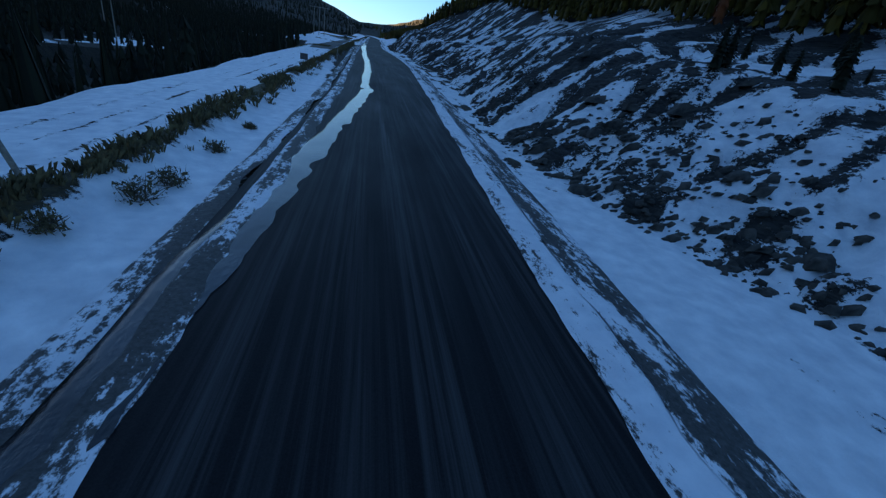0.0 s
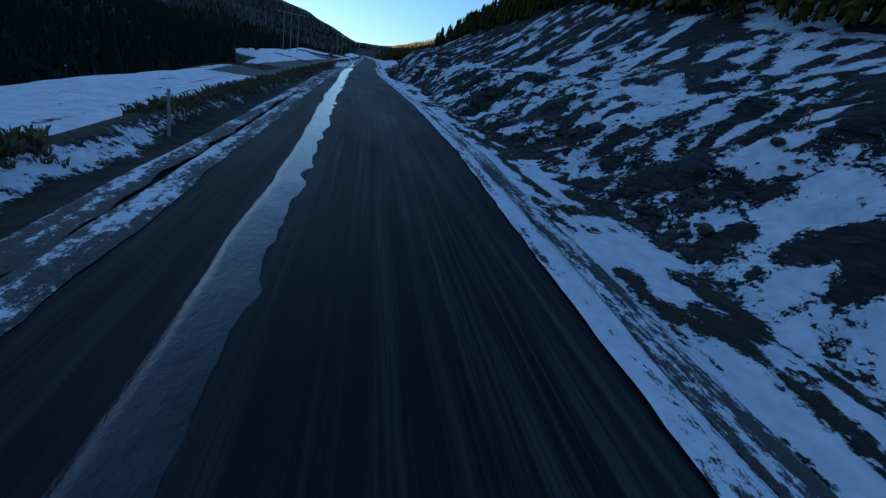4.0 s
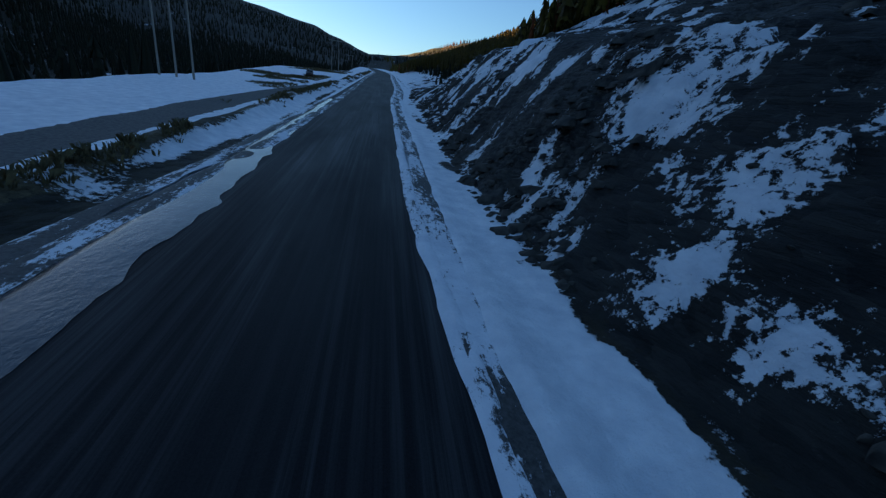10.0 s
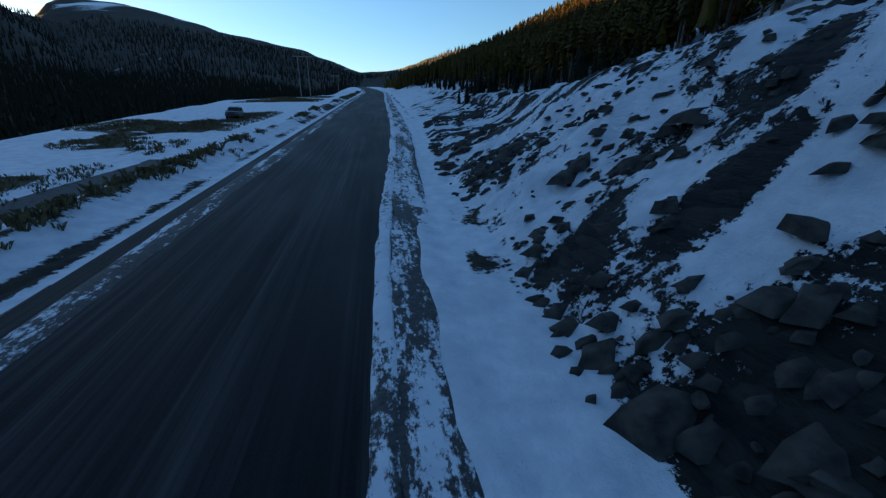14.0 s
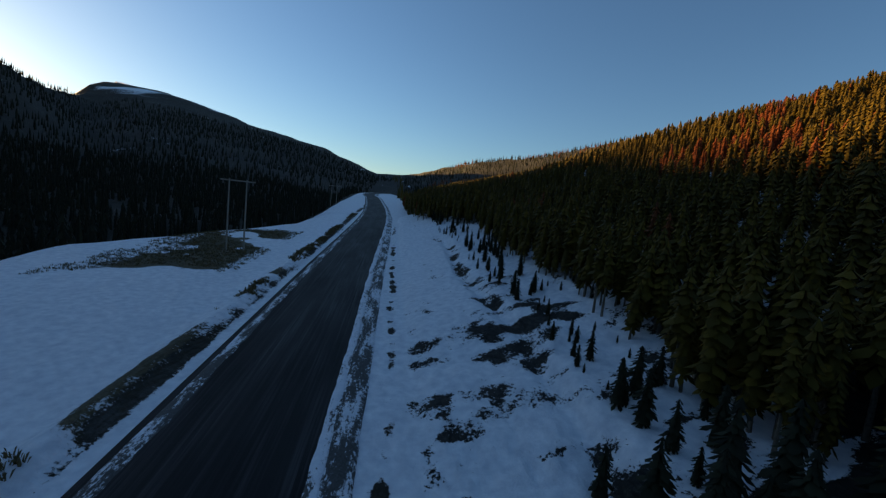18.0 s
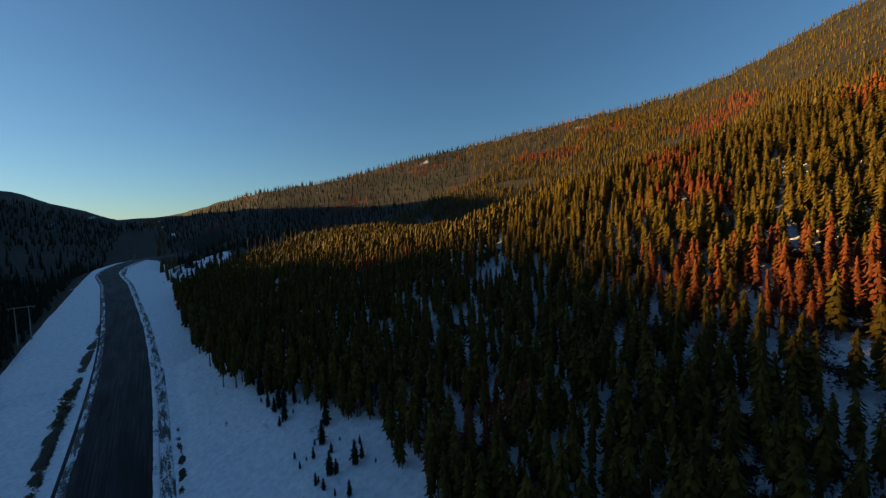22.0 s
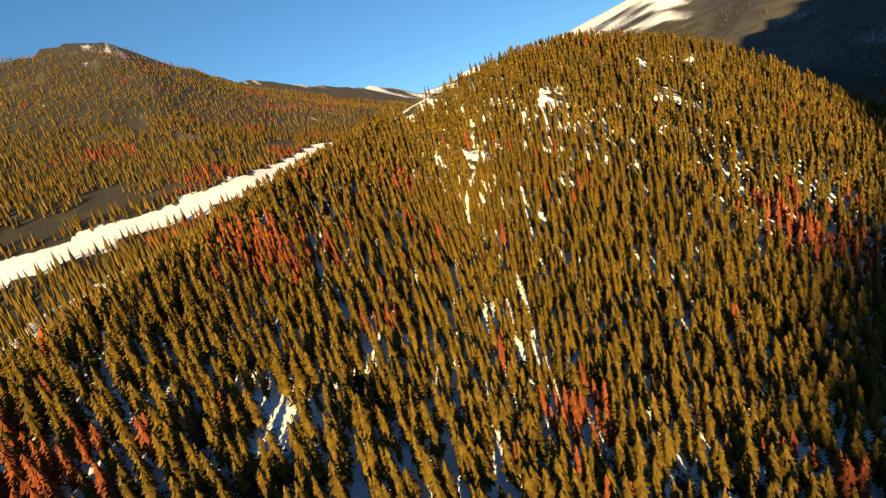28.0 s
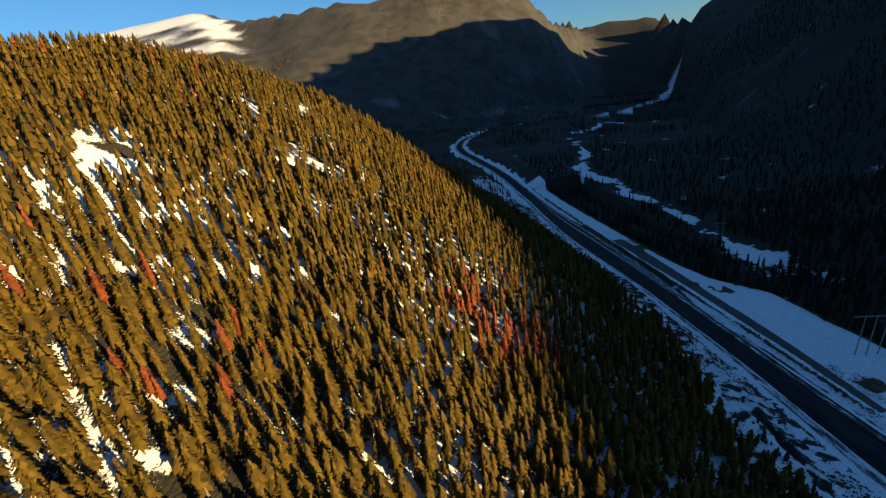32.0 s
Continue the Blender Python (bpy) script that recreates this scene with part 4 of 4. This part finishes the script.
def parked_car(x, y, turn):
    root = tagged(new("parked_car"), "dark parked off-road car with snow on its bonnet and roof", "car")
    lower_side = [(-2.35, 0.45), (-2.38, 0.85), (-2.2, 1.02), (-0.9, 1.08), (2.25, 1.08), (2.35, 0.9), (2.33, 0.42), (1.9, 0.32), (-1.95, 0.32)]
    upper_side = [(-1.05, 1.07), (-0.35, 1.68), (-0.1, 1.74), (1.75, 1.74), (2.05, 1.66), (2.22, 1.07)]
    part("body", built("body", lambda bm: prism(bm, lower_side, 0.93, 0.96), 0.05), PAINT, root)
    part("cabin", built("cabin", lambda bm: prism(bm, upper_side, 0.86, 0.84), 0.04), PAINT, root)
    part("windscreen", built("windscreen", lambda bm: bm.faces.new([bm.verts.new(v) for v in ((-0.74, -1.02, 1.14), (0.74, -1.02, 1.14), (0.64, -0.42, 1.64), (-0.64, -0.42, 1.64))])), GLASS, root, "dark tinted windscreen")
    for k in (-1, 1):
        for a, b in ((-0.55, 0.35), (0.45, 1.25), (1.35, 1.95)):
            part("side_window", built("side_window", lambda bm: box(bm, (0.02, b - a, 0.40), (k * 0.815, (a + b) / 2, 1.37), Matrix.Rotation(k * -0.2, 4, "Y")), 0.004), GLASS, root, "dark side window")
        part("headlight", built("headlight", lambda bm: box(bm, (0.32, 0.08, 0.17), (k * 0.66, -2.35, 0.80)), 0.02), LAMP, root, "pale headlight")
        part("mirror", built("mirror", lambda bm: box(bm, (0.2, 0.1, 0.15), (k * 1.0, -0.72, 1.16)), 0.03), PAINT, root)
        for yy in (-1.42, 1.42):
            wheel = part("wheel", built("wheel", lambda bm: rod(bm, (k * 0.72, yy, 0.36), (k * 0.95, yy, 0.36), 0.36, 0.36, 20), 0.02), RUBBER, root, "black tyre")
            part("rim", built("rim", lambda bm: rod(bm, (k * 0.93, yy, 0.36), (k * 0.965, yy, 0.36), 0.22, 0.20, 16)), METAL, wheel, "dull metal rim")
    part("grille", built("grille", lambda bm: [box(bm, (0.9, 0.04, 0.03), (0, -2.385, 0.68 + 0.06 * i)) for i in range(4)]), METAL, root, "dark barred grille")
    part("bumper", built("bumper", lambda bm: box(bm, (1.8, 0.16, 0.2), (0, -2.38, 0.5)), 0.03), PANEL, root)
    part("roof_snow", built("roof_snow", lambda bm: box(bm, (1.25, 1.7, 0.07), (0, 0.85, 1.765)), 0.03), SNOWBANK, root, "layer of snow on the roof")
    part("bonnet_snow", built("bonnet_snow", lambda bm: box(bm, (1.4, 0.95, 0.06), (0, -1.62, 1.07), Matrix.Rotation(-0.04, 4, "X")), 0.025), SNOWBANK, root, "snow on the bonnet")
    root.matrix_world = at_ground(x, y, turn, 0.03)


parked_car(-19.6, 308.0, 6)


def boulder_mesh(seed):
    rng = np.random.default_rng(seed)

    def make(bm):
        bmesh.ops.create_icosphere(bm, subdivisions=2, radius=0.5)
        cuts = [(Vector(rng.normal(0, 1, 3)).normalized(), rng.uniform(0.22, 0.4)) for _ in range(9)]
        for v in bm.verts:
            for n, d in cuts:
                over = v.co.dot(n) - d
                if over > 0:
                    v.co -= n * over
            v.co *= 1 + rng.uniform(-0.04, 0.04)
            v.co.z *= 0.72
    return built("boulder", make)


STONES = [boulder_mesh(s) for s in range(7)]
for me in STONES:
    me.materials.append(STONE)


def boulder(x, y, size, k, turn, tilt):
    ob = tagged(new("boulder", STONES[k % 7]), "angular dark grey boulder half sunk in snow", "rock", "boulders below the rock cut")
    ob.matrix_world = at_ground(x, y, turn, -0.08 * size) @ pose(0, 0, 0, tilt, tilt * 0.5, 0) @ Matrix.Diagonal((size * 1.2, size * 0.9, size, 1))


rng = np.random.default_rng(77)
for i in range(230):
    y = rng.uniform(2, 302)
    toe = float(toe_x(y))
    x = toe + abs(rng.normal(0, 1)) * (3.0 if y < 275 else 2.5) - 0.6
    boulder(x, y, float(np.exp(rng.normal(-1.55, 0.42))), i, rng.uniform(0, 360), rng.uniform(-25, 25))
for x, y, size in ((15.8, 85.6, 1.1), (17.0, 87.5, 1.0), (21.6, 89.2, 1.0), (12.4, 57.6, 1.2), (13.6, 61.0, 1.3)):
    boulder(x, y, size, int(y), y * 7, 8)


def rubble(n, seed):
    """Loose stones too many to count, joined."""
    rng = np.random.default_rng(seed)
    base = [(-1, -1, 0), (1, -1, 0), (1, 1, 0), (-1, 1, 0), (-0.6, -0.7, 1), (0.7, -0.5, 1), (0.5, 0.7, 1), (-0.7, 0.6, 1)]
    faces = [(4, 5, 6, 7), (0, 1, 5, 4), (1, 2, 6, 5), (2, 3, 7, 6), (3, 0, 4, 7)]
    v, f = np.array(base, float), np.array(faces)
    ys = rng.uniform(0, 305, n)
    toe = toe_x(ys)
    xs = toe + rng.gamma(1.6, 3.2, n) - 0.8
    lump = fbm(xs, ys, 6, 3, 140) > -0.02
    xs, ys = xs[lump], ys[lump]
    zs = terrain(xs, ys)
    n = len(xs)
    size = np.exp(rng.normal(-2.0, 0.55, n))
    a = rng.uniform(0, 6.28, n)
    jit = v[None] * rng.uniform(0.6, 1.3, (n, 8, 3))
    X = (jit[:, :, 0] * np.cos(a)[:, None] - jit[:, :, 1] * np.sin(a)[:, None]) * size[:, None] * 1.25
    Y = (jit[:, :, 0] * np.sin(a)[:, None] + jit[:, :, 1] * np.cos(a)[:, None]) * size[:, None] * 0.85
    Z = jit[:, :, 2] * size[:, None] * 0.8 + X * rng.uniform(-0.1, 0.5, (n, 1)) - size[:, None] * 0.25
    verts = np.stack([X + xs[:, None], Y + ys[:, None], Z + zs[:, None]], -1).reshape(-1, 3)
    me = mesh_of("rubble", verts, (f[None] + 8 * np.arange(n)[:, None, None]).reshape(-1, 4))
    me.materials.append(STONE)
    tagged(new("rubble", me), "loose dark rock fragments on the cut slope", "rubble", kind="stuff")


rubble(15000, 6)


def blades(name, xs, ys, tall, seed, material, label, spread=0.22, count=9):
    """Tufts of bent blades, joined."""
    rng = np.random.default_rng(seed)
    n = len(xs)
    zs = terrain(xs, ys)
    a = rng.uniform(0, 6.28, (n, count))
    r = rng.uniform(0, spread, (n, count))
    h = tall[:, None] * rng.uniform(0.5, 1.1, (n, count))
    out = rng.uniform(0.15, 0.7, (n, count)) * h
    bx, by = xs[:, None] + r * np.cos(a), ys[:, None] + r * np.sin(a)
    w = 0.05
    p0 = np.stack([bx - w * np.sin(a), by + w * np.cos(a), zs[:, None] - 0.05 + 0 * a], -1)
    p1 = np.stack([bx + w * np.sin(a), by - w * np.cos(a), zs[:, None] - 0.05 + 0 * a], -1)
    p2 = np.stack([bx + 0.4 * out * np.cos(a), by + 0.4 * out * np.sin(a), zs[:, None] + 0.75 * h], -1)
    p3 = np.stack([bx + out * np.cos(a), by + out * np.sin(a), zs[:, None] + h * 0.85], -1)
    verts = np.stack([p0, p1, p2, p3], 2).reshape(-1, 3)
    k = 4 * np.arange(n * count)[:, None]
    faces = np.concatenate([k + [0, 1, 2], k + [1, 3, 2]])
    me = mesh_of(name, verts, faces)
    me.materials.append(material)
    return tagged(new(name, me), label, "grass", kind="stuff")


ys = rng.uniform(0, 470, 5200)
xs = np.interp(ys, [0, 80, 130, 240, 300, 360, 420, 520], [-11, -10.5, -10.5, -10.5, -9.5, -9, -8, -8]) + rng.normal(0, 0.55, len(ys))
ok = fbm(xs, ys, 7, 3, 150) > np.interp(ys, [0, 240, 280], [-0.12, -0.12, 0.12])
blades("verge_grass", xs[ok], ys[ok], np.random.default_rng(3).uniform(0.25, 0.6, ok.sum()), 4, STRAW, "dry straw-coloured grass along the verge between road and track")
xs, ys = rng.uniform(-36, -15, 22000), rng.uniform(135, 415, 22000)
ok = fbm(xs, ys, 15, 4, 71) > 0.2
blades("meadow_grass", xs[ok], ys[ok], np.random.default_rng(5).uniform(0.15, 0.4, ok.sum()), 8, STRAW, "flattened dry meadow grass showing through the snow", 0.3, 6)

TWIG = plain("bare_twigs", (0.06, 0.045, 0.03), (0.16, 0.12, 0.08), 6, 0.9)


def shrub(x, y, size, seed):
    rng = np.random.default_rng(seed)
    root = tagged(new("dry_shrub"), "low dark shrub with tangled dry twigs on the snowy verge", "shrub", "shrubs along the verge")

    def twigs(bm):
        for _ in range(46):
            a, e = rng.uniform(0, 6.28), rng.uniform(0.25, 1.4)
            d = Vector((math.cos(a) * math.cos(e), math.sin(a) * math.cos(e), math.sin(e))) * size * rng.uniform(0.5, 1.0)
            b = Vector((rng.normal(0, 0.18), rng.normal(0, 0.18), -0.05)) * size
            rod(bm, b, b + d, 0.018, 0.004, 4)
    part("twigs", built("twigs", twigs), TWIG, root)

    def tuft(bm):
        for _ in range(260):
            a, e, q = rng.uniform(0, 6.28), rng.uniform(0.05, 1.5), size * rng.uniform(0.35, 0.85)
            c = Vector((math.cos(a) * math.cos(e), math.sin(a) * math.cos(e), math.sin(e) * 0.8)) * q
            u = Vector(rng.normal(0, 0.07, 3))
            w = Vector(rng.normal(0, 0.07, 3))
            bm.faces.new([bm.verts.new(c), bm.verts.new(c + u), bm.verts.new(c + u + w)])
    part("leaves", built("leaves", tuft), plain("shrub_leaves", (0.05, 0.04, 0.018), (0.15, 0.115, 0.05), 4, 0.9), root, "dead brown leaves")
    root.matrix_world = at_ground(x, y)


for i, (x, y, size) in enumerate(((-9.9, 10.6, 0.75), (-9.1, 13.6, 1.0), (-8.9, 15.2, 0.9), (-8.8, 20.0, 0.7), (-8.7, 25.4, 0.5), (-10.2, 6.9, 0.6))):
    shrub(x, y, size, 300 + i)

# ---- single trees beside the road ----


def tree_kind(name, shape, needles_mat, label, group):
    root = tagged(new(name), label, "tree", group)
    for which, mat, pname in ((1, BARK, "trunk"), (0, needles_mat, "crown")):
        v, f = shape[which]
        part(pname, mesh_of(pname, v, f), mat, root)
    return root


KINDS = [tree_kind("young_spruce", conifer_shape(60 + s, 13, 9, 6, 6, 0.03), SPRUCE_AND_SHADE, "young dark green spruce standing in deep snow", "young spruces beside the road") for s in range(3)]
TALL = [tree_kind("lodgepole_pine", conifer_shape(70 + s, 11, 7, 6, 6, 0.42), GREEN, "tall pine with a bare lower trunk at the forest edge", "pines along the forest edge") for s in range(4)]


def stand(kinds, places, girth):
    used = set()
    for i, (x, y, h, turn) in enumerate(places):
        k = kinds[i % len(kinds)]
        m = at_ground(x, y, turn, 0.05)
        if i % len(kinds) not in used and i < len(kinds):
            used.add(i % len(kinds))
            ob = k
        else:
            ob = copy_thing(k, Matrix.Identity(4))
        ob.matrix_world = m @ Matrix.Diagonal((h * girth, h * girth, h, 1))


places = []
for i in range(220):
    y = rng.uniform(274, 470)
    x = float(scarp_x(np.array([y]))[0]) + 0.9 + abs(rng.normal(0, 4.4))
    places.append((x, y, float(rng.choice([0.7, 1.0, 1.4, 1.8, 2.6, 3.2])) * rng.uniform(0.85, 1.15), rng.uniform(0, 360)))
for x, y, h in ((23.6, 291.0, 2.2), (25.5, 292.6, 2.6), (24.4, 297.3, 2.4), (27.4, 288.6, 2.8), (26.6, 283.7, 2.0), (29.0, 281.4, 2.6), (27.6, 300.2, 2.2)):
    places.append((x, y, h, x * 50))
for x, y, h in ((20.2, 319, 4.4), (21.3, 317, 3.8), (22.6, 318, 5.0), (24.0, 316, 4.2), (19.0, 321, 3.0), (25.5, 318, 4.8), (27.5, 316, 4.6)):
    places.append((x, y, h, x * 40))
for i in range(18):
    places.append((float(rng.uniform(20, 42)), float(rng.uniform(8, 36)), float(rng.uniform(1.0, 3.4)), rng.uniform(0, 360)))
stand(KINDS, places, 1.75)
places = []
for i in range(175):
    y = rng.uniform(262, 500)
    x = float(forest_edge(np.array([y]))[0]) + abs(rng.normal(0, 3.5)) - 0.3
    places.append((x, y, float(rng.uniform(6.0, 9.0)), rng.uniform(0, 360)))
stand(TALL, places, 1.2)
